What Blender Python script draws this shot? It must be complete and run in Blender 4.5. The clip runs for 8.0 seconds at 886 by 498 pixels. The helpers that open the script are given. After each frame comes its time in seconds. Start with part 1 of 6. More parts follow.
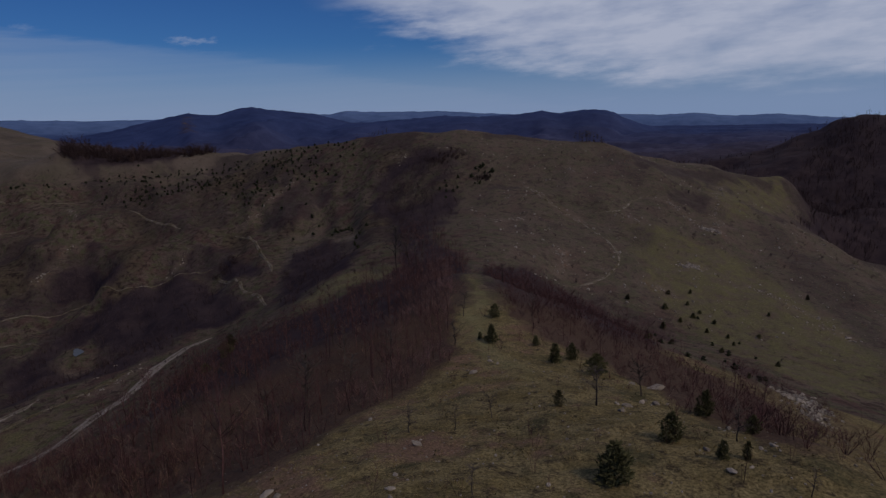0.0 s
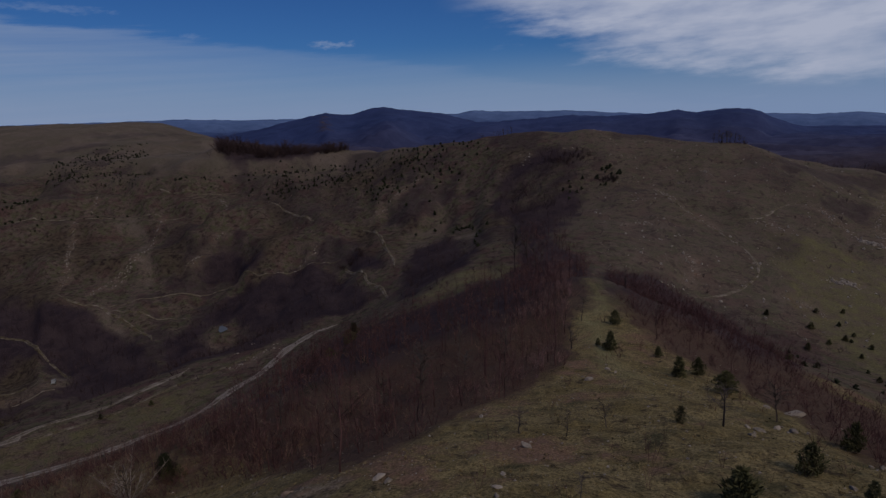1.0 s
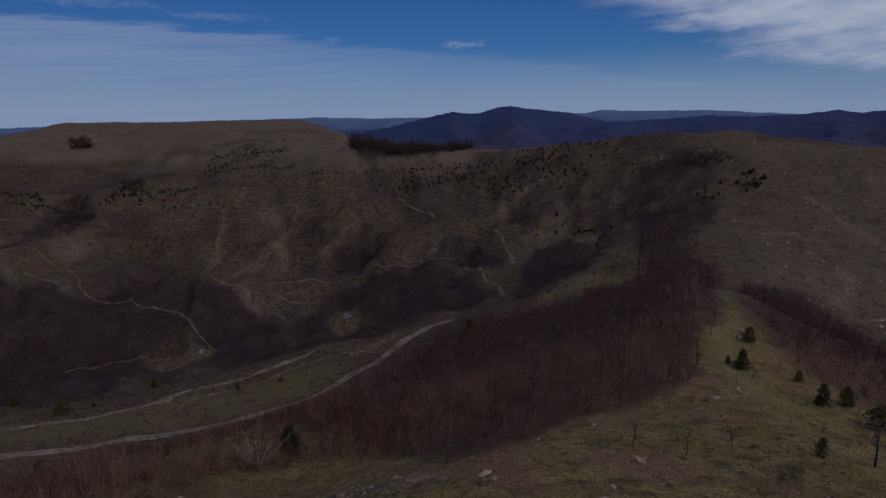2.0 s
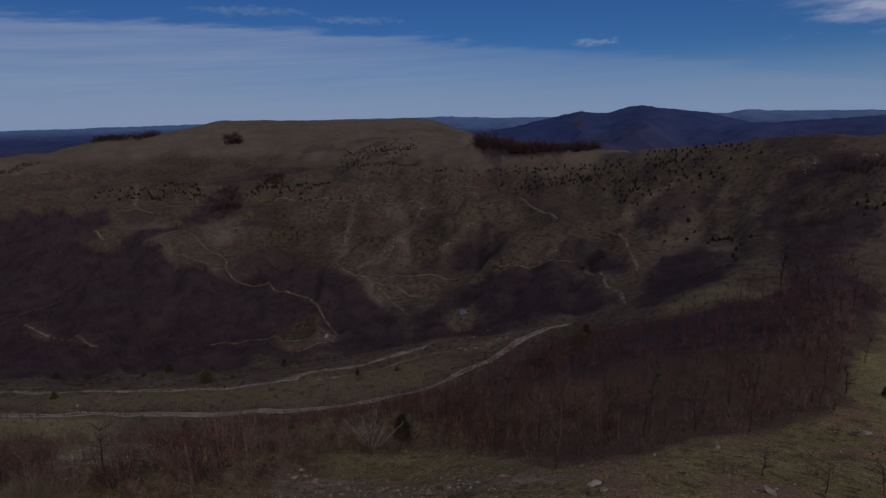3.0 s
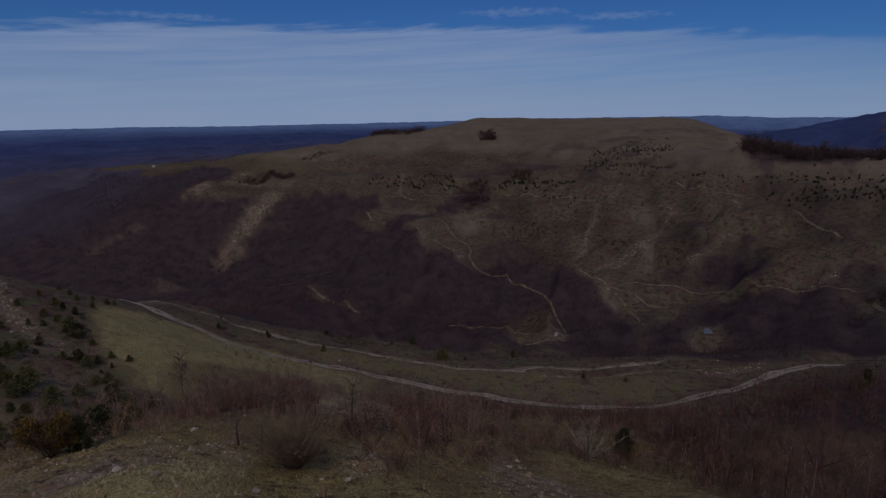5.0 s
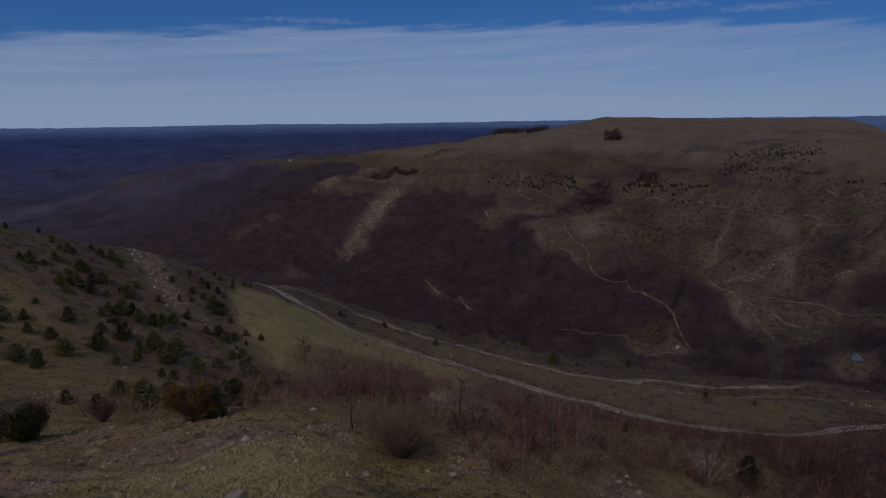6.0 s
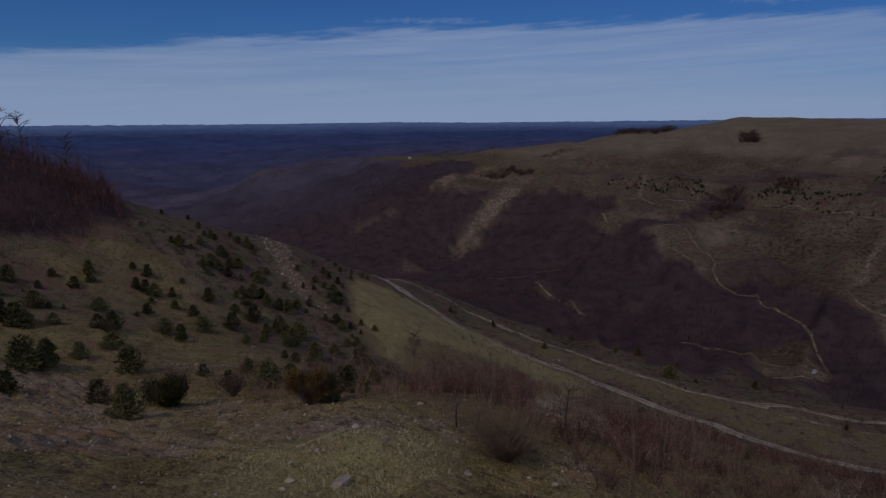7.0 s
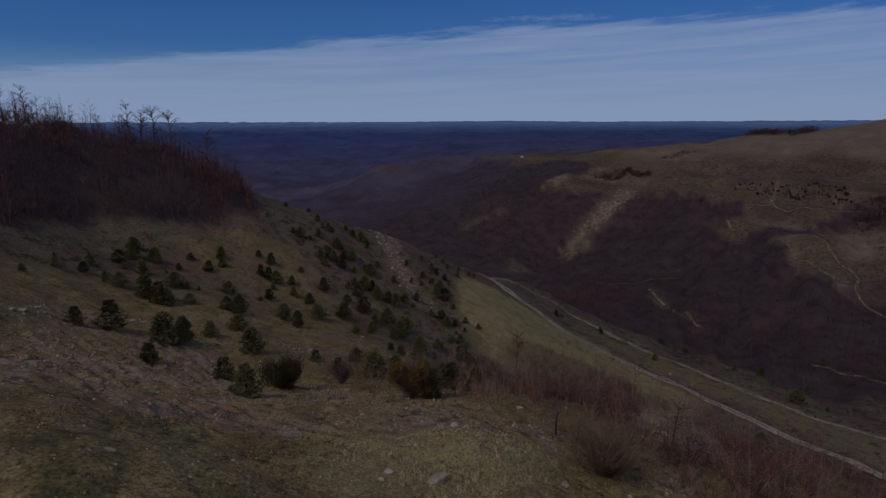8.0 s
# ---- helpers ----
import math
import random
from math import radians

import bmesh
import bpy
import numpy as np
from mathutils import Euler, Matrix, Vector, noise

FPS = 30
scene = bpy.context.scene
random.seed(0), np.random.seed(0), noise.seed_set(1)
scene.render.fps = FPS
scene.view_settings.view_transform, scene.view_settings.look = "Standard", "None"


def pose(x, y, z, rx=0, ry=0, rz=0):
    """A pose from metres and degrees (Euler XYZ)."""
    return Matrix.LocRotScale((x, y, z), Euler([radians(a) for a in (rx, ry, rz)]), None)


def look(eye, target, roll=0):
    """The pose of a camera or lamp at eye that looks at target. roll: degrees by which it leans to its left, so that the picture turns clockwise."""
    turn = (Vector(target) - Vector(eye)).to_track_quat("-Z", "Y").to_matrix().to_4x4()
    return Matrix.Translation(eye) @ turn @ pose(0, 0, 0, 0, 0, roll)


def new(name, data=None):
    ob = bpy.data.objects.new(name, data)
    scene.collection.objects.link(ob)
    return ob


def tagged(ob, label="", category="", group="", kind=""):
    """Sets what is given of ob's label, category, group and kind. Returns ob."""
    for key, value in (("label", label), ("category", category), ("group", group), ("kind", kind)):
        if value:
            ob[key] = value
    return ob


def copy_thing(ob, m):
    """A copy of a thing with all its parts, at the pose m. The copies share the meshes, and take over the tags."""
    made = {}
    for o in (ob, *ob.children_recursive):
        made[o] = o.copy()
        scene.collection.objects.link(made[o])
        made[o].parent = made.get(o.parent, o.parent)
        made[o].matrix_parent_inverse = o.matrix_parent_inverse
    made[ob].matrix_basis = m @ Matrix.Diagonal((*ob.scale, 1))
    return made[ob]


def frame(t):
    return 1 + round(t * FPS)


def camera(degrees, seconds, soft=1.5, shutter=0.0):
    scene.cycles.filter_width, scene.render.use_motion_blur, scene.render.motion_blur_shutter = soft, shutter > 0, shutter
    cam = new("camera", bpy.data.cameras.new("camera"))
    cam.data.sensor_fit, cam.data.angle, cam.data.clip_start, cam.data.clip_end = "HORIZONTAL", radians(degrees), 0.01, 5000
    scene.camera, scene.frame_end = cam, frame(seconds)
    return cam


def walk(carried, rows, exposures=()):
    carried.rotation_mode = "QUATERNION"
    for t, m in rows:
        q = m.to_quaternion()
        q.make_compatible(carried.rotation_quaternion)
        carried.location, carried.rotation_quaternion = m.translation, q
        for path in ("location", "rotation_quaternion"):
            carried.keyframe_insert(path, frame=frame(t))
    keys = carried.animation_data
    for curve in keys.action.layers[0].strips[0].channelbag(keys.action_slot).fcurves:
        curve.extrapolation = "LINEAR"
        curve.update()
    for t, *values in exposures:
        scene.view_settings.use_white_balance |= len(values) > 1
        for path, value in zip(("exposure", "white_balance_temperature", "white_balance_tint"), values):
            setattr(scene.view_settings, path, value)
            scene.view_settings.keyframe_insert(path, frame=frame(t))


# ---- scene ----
cam = camera(74.23, 8.0, soft=1.35)
PATH = [
    (0.0, pose(0.00, 0.00, 120.00, 76.70, 1.75, 0.02)),
    (0.5, pose(0.07, -0.02, 119.99, 76.83, 1.87, 6.00)),
    (1.0, pose(0.11, -0.02, 119.94, 77.02, 1.85, 11.98)),
    (1.5, pose(0.15, 0.03, 119.88, 77.17, 1.68, 18.00)),
    (3.0, pose(0.36, 0.01, 119.76, 77.53, 1.34, 35.97)),
    (3.5, pose(0.43, -0.01, 119.79, 77.62, 1.18, 41.96)),
    (4.0, pose(0.54, 0.01, 119.85, 77.69, 1.04, 47.92)),
    (4.5, pose(0.65, 0.06, 119.97, 77.74, 0.87, 53.84)),
    (6.0, pose(0.79, 0.12, 120.27, 77.73, 0.30, 71.38)),
    (6.5, pose(0.84, 0.15, 120.45, 77.71, 0.15, 77.10)),
    (7.0, pose(0.79, 0.16, 120.63, 77.64, -0.03, 82.70)),
    (7.5, pose(0.77, 0.18, 120.83, 77.55, -0.21, 88.18)),
    (8.0, pose(0.78, 0.29, 120.98, 77.47, -0.30, 93.53)),
]
EXPOSURE = -1.15
walk(cam, PATH, [(0.0, -1.18), (1.5, -1.18), (4.0, EXPOSURE), (6.0, -1.09), (8.0, -1.05)])

# ---- world and sun ----
SUN_ELEVATION, SUN_AZIMUTH = 50.0, 132.0   # azimuth clockwise from +y


def nodes_of(owner):
    owner.use_nodes = True
    tree = owner.node_tree
    tree.nodes.clear()
    return tree


def add(tree, kind, **values):
    node = tree.nodes.new(kind)
    for key, value in values.items():
        if key.startswith("in_"):
            node.inputs[int(key[3:])].default_value = value
        else:
            setattr(node, key, value)
    return node


def wire(tree, a, b):
    tree.links.new(a, b)


world = bpy.data.worlds.new("sky")
scene.world = world
wt = nodes_of(world)
sky = add(wt, "ShaderNodeTexSky", sky_type="NISHITA", sun_disc=False, sun_elevation=radians(SUN_ELEVATION),
          sun_rotation=radians(SUN_AZIMUTH), air_density=1.0, dust_density=0.3, ozone_density=3.0, altitude=600)


def calc(operation, a, b=0.0, c=0.0, clamp=False):
    n = add(wt, "ShaderNodeMath", operation=operation, use_clamp=clamp)
    for socket, value in zip(n.inputs, (a, b, c)):
        if isinstance(value, (int, float)):
            socket.default_value = value
        else:
            wire(wt, value, socket)
    return n.outputs[0]


def step(value, low, high):
    n = add(wt, "ShaderNodeMapRange", interpolation_type="SMOOTHSTEP", in_1=low, in_2=high)
    wire(wt, value, n.inputs[0])
    return n.outputs[0]


axes = add(wt, "ShaderNodeSeparateXYZ")
wire(wt, add(wt, "ShaderNodeTexCoord").outputs["Generated"], axes.inputs[0])
az = calc("MULTIPLY", calc("ARCTAN2", calc("MULTIPLY", axes.outputs[0], -1.0), axes.outputs[1]), 57.2958)
el = calc("MULTIPLY", calc("ARCSINE", axes.outputs[2]), 57.2958)


def streaks(across, up, detail, seed):
    v = add(wt, "ShaderNodeCombineXYZ", in_2=seed)
    wire(wt, calc("MULTIPLY", az, across), v.inputs[0])
    wire(wt, calc("ADD", calc("MULTIPLY", el, up), calc("MULTIPLY", az, up * 0.05)), v.inputs[1])
    n = add(wt, "ShaderNodeTexNoise")
    n.inputs["Scale"].default_value, n.inputs["Detail"].default_value, n.inputs["Roughness"].default_value = 1.0, detail, 0.6
    wire(wt, v.outputs[0], n.inputs["Vector"])
    return calc("SUBTRACT", n.outputs["Fac"], 0.5)


# a long sheet of cirrus whose upper edge sinks to both sides
off = calc("DIVIDE", calc("SUBTRACT", az, 68.0), 27.0)
edge = calc("SUBTRACT", 8.7, calc("MULTIPLY", off, off))
bank = step(calc("ADD", calc("SUBTRACT", edge, el), calc("MULTIPLY", streaks(0.10, 0.9, 6.0, 3.0), 3.2)), -0.25, 0.75)
bank = calc("MULTIPLY", bank, calc("ADD", 0.62, calc("MULTIPLY", streaks(0.05, 1.1, 5.0, 9.0), 0.9), clamp=True))
bank = calc("MULTIPLY", bank, calc("ADD", 0.35, calc("MULTIPLY", step(az, 15.0, 62.0), 0.65)))
# broken bright cloud
ragged = calc("MULTIPLY", streaks(0.10, 0.42, 8.0, 21.0), 12.0)
under = calc("ADD", calc("SUBTRACT", el, calc("ADD", 5.2, calc("MULTIPLY", az, 0.30))), ragged)
under = calc("MULTIPLY", step(under, -0.6, 4.2), step(calc("ADD", el, calc("MULTIPLY", ragged, 0.5)), 0.8, 3.6))
broken = calc("MULTIPLY", calc("MULTIPLY", under, step(az, 13.0, 2.0)), calc("ADD", 0.86, calc("MULTIPLY", streaks(0.14, 0.5, 4.0, 33.0), 1.3), clamp=True))
haze = calc("MULTIPLY", step(el, 6.5, -0.5), 0.9)


def wisp(at, up, wide, deep, faint=0.22):
    """A thin streak of high cloud."""
    u = calc("DIVIDE", calc("SUBTRACT", az, at), wide)
    v = calc("DIVIDE", calc("ADD", calc("SUBTRACT", el, up), calc("MULTIPLY", streaks(0.35, 0.6, 5.0, at), 1.2)), deep)
    return calc("MULTIPLY", step(calc("ADD", calc("ADD", calc("MULTIPLY", u, u), calc("MULTIPLY", v, v)), calc("MULTIPLY", streaks(1.1, 3.0, 6.0, at + 5.0), 3.0)), 1.0, -0.6), faint)


wisps = wisp(21.9, 6.5, 2.4, 0.42, 0.5)
for at, up, wide, deep in ((34.0, 7.2, 1.0, 0.25), (44.0, 9.0, 5.0, 0.4), (53.0, 9.6, 6.0, 0.5), (84.0, 8.9, 7.0, 0.4)):
    wisps = calc("MAXIMUM", wisps, wisp(at, up, wide, deep))
clear = add(wt, "ShaderNodeMix", data_type="RGBA", blend_type="MULTIPLY", in_0=1.0)
wire(wt, sky.outputs[0], clear.inputs[6])
clear.inputs[7].default_value = (0.24, 0.52, 1.0, 1)
whole = clear.outputs[2]
for amount, colour in ((haze, (4.3, 5.9, 9.5, 1)), (bank, (4.85, 6.25, 9.4, 1)), (wisps, (6.0, 7.3, 10.5, 1)), (broken, (8.4, 9.2, 11.8, 1))):
    layer = add(wt, "ShaderNodeMix", data_type="RGBA")
    wire(wt, amount, layer.inputs[0])
    wire(wt, whole, layer.inputs[6])
    layer.inputs[7].default_value = colour
    whole = layer.outputs[2]
background = add(wt, "ShaderNodeBackground", in_1=0.10)
world_out = add(wt, "ShaderNodeOutputWorld")
wire(wt, whole, background.inputs[0])
wire(wt, background.outputs[0], world_out.inputs[0])

sun = new("sun", bpy.data.lights.new("sun", "SUN"))
sun.data.energy, sun.data.angle, sun.data.color = 1.75, radians(6.0), (1.0, 0.82, 0.60)
sa, se = radians(SUN_AZIMUTH), radians(SUN_ELEVATION)
sun.matrix_world = look((math.sin(sa) * math.cos(se) * 300, math.cos(sa) * math.cos(se) * 300, 120 + math.sin(se) * 300), (0, 0, 120))

# ---- landform ----
LINES = []


def land(*points):
    """A crest, brow, bench or valley line that the ground passes through."""
    LINES.extend(points)


# near spur crest
land((-1, 32, 97), (0, 46, 92), (3, 60, 89), (4, 78, 85), (4, 105, 82), (5, 140, 80))
# near spur right brow
land((29, 38, 95), (26, 49, 91), (23, 62, 88), (16, 78, 84), (11, 104, 82))
# near spur left brow
land((-15, 37, 94), (-10, 51, 90), (-3, 75, 85), (0, 98, 81))
# left brush slope
land((-36, 66, 76), (-27, 84, 75), (-57, 139, 58), (-22, 110, 76), (-13, 141, 75), (-38, 160, 63))
# right flank
land((67, 204, 53), (73, 175, 47), (83, 125, 53), (132, 176, 41), (195, 254, 39), (122, 241, 50), (109, 269, 59), (185, 309, 54))
# main hill skyline
land((-300, 473, 98), (-204, 489, 95), (-142, 469, 92), (-95, 440, 98), (-54, 422, 103), (-17, 405, 105), (13, 395, 107), (43, 393, 101), (80, 392, 98), (100, 382, 96), (110, 369, 91), (137, 365, 84), (173, 372, 76), (221, 381, 74))
# main hill face
land((-24, 364, 85), (-26, 299, 68), (-36, 237, 65), (21, 299, 76), (44, 322, 78), (56, 274, 68), (70, 235, 58), (44, 211, 56), (24, 224, 67), (1, 185, 71))
# left knob
land((-49, 184, 59), (-39, 201, 63), (-21, 204, 65))
# ravine
land((-60, 248, 53), (-53, 280, 56), (-74, 239, 44))
# basin left of the main hill
land((-103, 313, 46), (-100, 272, 41), (-174, 360, 53), (-195, 411, 66), (-274, 454, 84), (-241, 356, 58), (-189, 318, 38), (-131, 399, 74), (-84, 381, 75))
# road
land((-334, -14, 38), (-303, 11, 37), (-230, 38, 35), (-192, 64, 34), (-152, 91, 34), (-124, 115, 34), (-109, 137, 34), (-104, 168, 34), (-107, 202, 33), (-96, 227, 32))
# upper track
land((-311, 7, 37), (-255, 43, 34), (-210, 75, 33), (-178, 95, 33), (-151, 126, 33), (-137, 154, 32), (-133, 172, 32))
# bench edge
land((-303, 28, 33), (-251, 65, 31), (-207, 97, 30), (-173, 135, 29), (-150, 169, 29), (-144, 189, 29), (-126, 218, 30))
# valley
land((-229, 203, 5), (-172, 255, 15), (-434, 128, -5), (-304, 183, 0), (-221, 248, 8))
# opposite track
land((-458, 244, 36), (-355, 233, 18), (-281, 243, 11), (-224, 262, 8), (-263, 277, 16))
# rim of the facing slope
land((-676, 178, 44), (-611, 219, 47), (-567, 250, 48), (-503, 308, 52), (-413, 378, 59), (-837, 146, 73), (-715, 83, 49), (-553, 81, -14), (-487, 180, 9))
# plateau crest
land((-805, 270, 89), (-848, 381, 104), (-830, 556, 126), (-762, 646, 123), (-639, 702, 122), (-544, 716, 121), (-416, 635, 100))
# plateau
land((-719, 275, 72), (-704, 379, 82), (-575, 433, 70), (-458, 461, 80), (-442, 543, 96), (-596, 366, 66))
# slope under the tree line
land((-324, 505, 90), (-269, 514, 90), (-222, 514, 89), (-265, 424, 67), (-192, 451, 71), (-337, 341, 35), (-269, 360, 42), (-181, 356, 47), (-218, 323, 24), (-126, 337, 49))
# left hill crest
land((-130, -109, 118), (-152, -104, 113.5), (-176, -93, 109.5), (-193, -85, 100), (-212, -62, 86.5), (-227, -33, 75), (-249, -3, 56))
# left hill slope
land((-130, -92, 97), (-145, -66, 87), (-105, -60, 85), (-82, -65, 92), (-97, -39, 82), (-146, -29, 69), (-92, -19, 79), (-69, -30, 86), (-57, -39, 94), (-149, -14, 63))
# near bare knoll
land((-48, -12, 94), (-39, -23, 98), (-35, -32, 103), (-23, -21, 106), (-37, -2, 96), (-41, 1, 96), (-41, 7, 93), (-31, -12, 99), (-47, 16, 90))
# road hillside
land((-261, 4, 50), (-231, 37, 42), (-189, 11, 56))
# knoll west slope
land((-49, 7, 91), (-46, 18, 90), (-42, 22, 88), (-52, 40, 79), (-63, 25, 86), (-58, 54, 72), (-52, 66, 71), (-40, 44, 80), (-44, 84, 73), (-57, 0, 92), (-82, 9, 80))
# under the camera and behind it
land((0, 0, 99), (-18, 14, 97), (0, -40, 101), (30, 5, 93), (60, -30, 78), (0, -120, 92), (100, -100, 50), (-60, -80, 106), (-120, -200, 110), (150, 0, 40), (60, 60, 74), (75, 90, 64), (90, 150, 50))
# lee of the main hill
land((-95, 560, 60), (13, 540, 70), (110, 520, 55), (230, 480, 45), (300, 420, 40), (-250, 640, 60))
# drop below the bench
land((-343, 36, 14), (-290, 78, 10), (-243, 113, 10), (-203, 159, 10), (-175, 195, 10), (-150, 231, 16))
# saddle past the spur
land((4, 160, 74), (-16, 172, 68), (25, 150, 70), (40, 170, 58))
# lee of the left hill
land((-205, -160, 100), (-243, -118, 80), (-288, -83, 40), (-317, -45, 15), (-380, -13, 0), (-395, -144, -20))
# lee of the plateau
land((-1040, 358, 40), (-1083, 625, 80), (-884, 884, 80), (-545, 839, 60))
# wooded hill
land((411, 628, 98), (448, 614, 102), (537, 537, 104), (282, 437, 27), (248, 351, 20), (315, 534, 58), (376, 706, 50), (433, 250, 40), (297, 297, 25), (611, 728, 70))
# gorge and its far side
land((-962, -272, -40), (-1458, -353, -40), (-1199, -1, 55), (-1196, -83, 44), (-1191, -142, 31), (-1181, -210, 22), (-1169, -269, -8), (-1157, -320, -34), (-1520, -160, 0), (-1560, 0, 20), (-1147, 88, 52), (-640, -17, -3), (-593, 90, -10), (-893, -110, -20), (-1391, -562, -30), (-1229, -860, 30), (-2255, -821, 30), (-2200, 0, 40), (-1932, 518, 50))
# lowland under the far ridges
land((-1400, 2600, 30), (-700, 2900, 30), (-787, 2161, 25), (-478, 2250, 30), (-1080, 2031, 30), (-513, 1410, 35), (-278, 1576, 35), (-750, 1299, 45), (0, 2000, 30), (600, 2000, 20), (1100, 1900, 20), (260, 1477, 20), (479, 1316, 20), (0, 1600, 30), (305, 3487, 30), (1082, 3329, 0), (-1973, 4045, 60), (0, 4500, 50), (1500, 4200, -20), (2600, 3600, -30), (-2581, 3686, 70))
# plain
land((-4797, 168, 106), (-4418, -1876, 85), (-4511, 1642, 104), (-3932, 2753, 120), (-3677, -3085, 80), (-3250, -573, 45), (-3250, 573, 60), (-2598, -1500, 40))
# round the back
land((-103, -282, 110), (43, -246, 70), (230, -193, 40), (350, 0, 30), (-513, -1410, 60), (513, -1410, 60), (1299, -750, 50), (1477, 260, 50), (-1607, -4417, 70), (2350, -4070, 60), (4629, -816, 40), (4070, 2350, 20))

# ridges beyond: distance, depth of the flank, and crest heights by azimuth
RIDGES = []
RIDGES.append((3000, 900, [(3.5, 18), (7.8, 62), (9.9, 93), (12.3, 126), (15.8, 148), (17.8, 164), (19.4, 151), (20.5, 134), (21.8, 134), (23.1, 144), (24.4, 131), (26.2, 111), (29.0, 78), (32.7, 46), (36, 21)]))
RIDGES.append((2500, 700, [(-30.2, -6), (-26.0, -15), (-21.4, 7), (-18.6, 41), (-16.6, 72), (-15.9, 93), (-14.2, 106), (-13.0, 105), (-10.9, 95), (-9.2, 106), (-6.3, 94), (-3.5, 90), (0.0, 100), (4.6, 87), (8.8, 82), (12.0, 60), (18, 0)]))
RIDGES.append((4600, 700, [(-36.4, -10), (-34.0, 0), (-31.9, 10), (-29.1, 34), (-25.9, 25), (-22.7, 51), (-19.9, 45), (-16.5, 56), (-12.0, 58), (-7.3, 74), (-3.5, 95), (0.0, 116), (4.5, 123), (7.7, 131), (9.3, 143), (10.6, 121), (12.9, 123), (18.0, 116), (25.4, 120), (31.3, 124), (32.8, 133), (36.4, 143), (38.2, 139), (44.4, 140), (76.9, 110), (87.4, 105), (98.2, 95), (107.2, 92), (113.4, 85), (129.3, 75)]))

POINTS = np.array(LINES, float)


def kernel(d2):
    return np.sqrt(d2 + 20.0)


def solve_land():
    d2 = ((POINTS[:, None, :2] - POINTS[None, :, :2]) ** 2).sum(2)
    n = len(POINTS)
    a = np.zeros((n + 3, n + 3))
    a[:n, :n] = kernel(d2) - np.eye(n) * 1.5
    a[:n, n], a[:n, n + 1:] = 1, POINTS[:, :2] / 1000
    a[n:, :n] = a[:n, n:].T
    b = np.zeros(n + 3)
    b[:n] = POINTS[:, 2]
    return np.linalg.solve(a, b)


WEIGHTS = solve_land()


def lattice(ix, iy, seed):
    h = (ix.astype(np.int64) * 374761393 + iy.astype(np.int64) * 668265263 + seed * 974634777) & 0x7fffffff
    h = ((h ^ (h >> 13)) * 1274126177) & 0x7fffffff
    return ((h ^ (h >> 16)) & 0xffff) / 65535.0


def value_noise(x, y, size, seed):
    """Smooth noise from -1 to 1 with cells of that size."""
    u, v = x / size, y / size
    ix, iy = np.floor(u), np.floor(v)
    fx, fy = u - ix, v - iy
    fx, fy = fx * fx * fx * (fx * (fx * 6 - 15) + 10), fy * fy * fy * (fy * (fy * 6 - 15) + 10)
    a, b = lattice(ix, iy, seed), lattice(ix + 1, iy, seed)
    c, d = lattice(ix, iy + 1, seed), lattice(ix + 1, iy + 1, seed)
    return 2 * (a + (b - a) * fx + (c - a + (a - b - c + d) * fx) * fy) - 1


def fractal(x, y, size, seed, octaves=4, gain=0.5):
    total, amount = 0.0, 1.0
    for k in range(octaves):
        c, s = math.cos(k * 0.9), math.sin(k * 0.9)
        total = total + amount * value_noise(c * x - s * y, s * x + c * y, size / 2 ** k, seed + k)
        amount *= gain
    return total


def rills(x, y):
    """Noise drawn out down the slopes round the valley."""
    angle, r = np.arctan2(-x, y), np.hypot(x, y)
    return fractal(angle * 420.0, r * 0.22, 34.0, 51, 4)


def base_height(x, y):
    z = np.empty(len(x))
    for i in range(0, len(x), 20000):
        px, py = x[i:i + 20000], y[i:i + 20000]
        d2 = (px[:, None] - POINTS[None, :, 0]) ** 2 + (py[:, None] - POINTS[None, :, 1]) ** 2
        z[i:i + 20000] = kernel(d2) @ WEIGHTS[:-3] + WEIGHTS[-3] + (px * WEIGHTS[-2] + py * WEIGHTS[-1]) / 1000
    return z


POND_LEVEL = float(base_height(np.array([-174.0]), np.array([255.0]))[0]) + 0.5


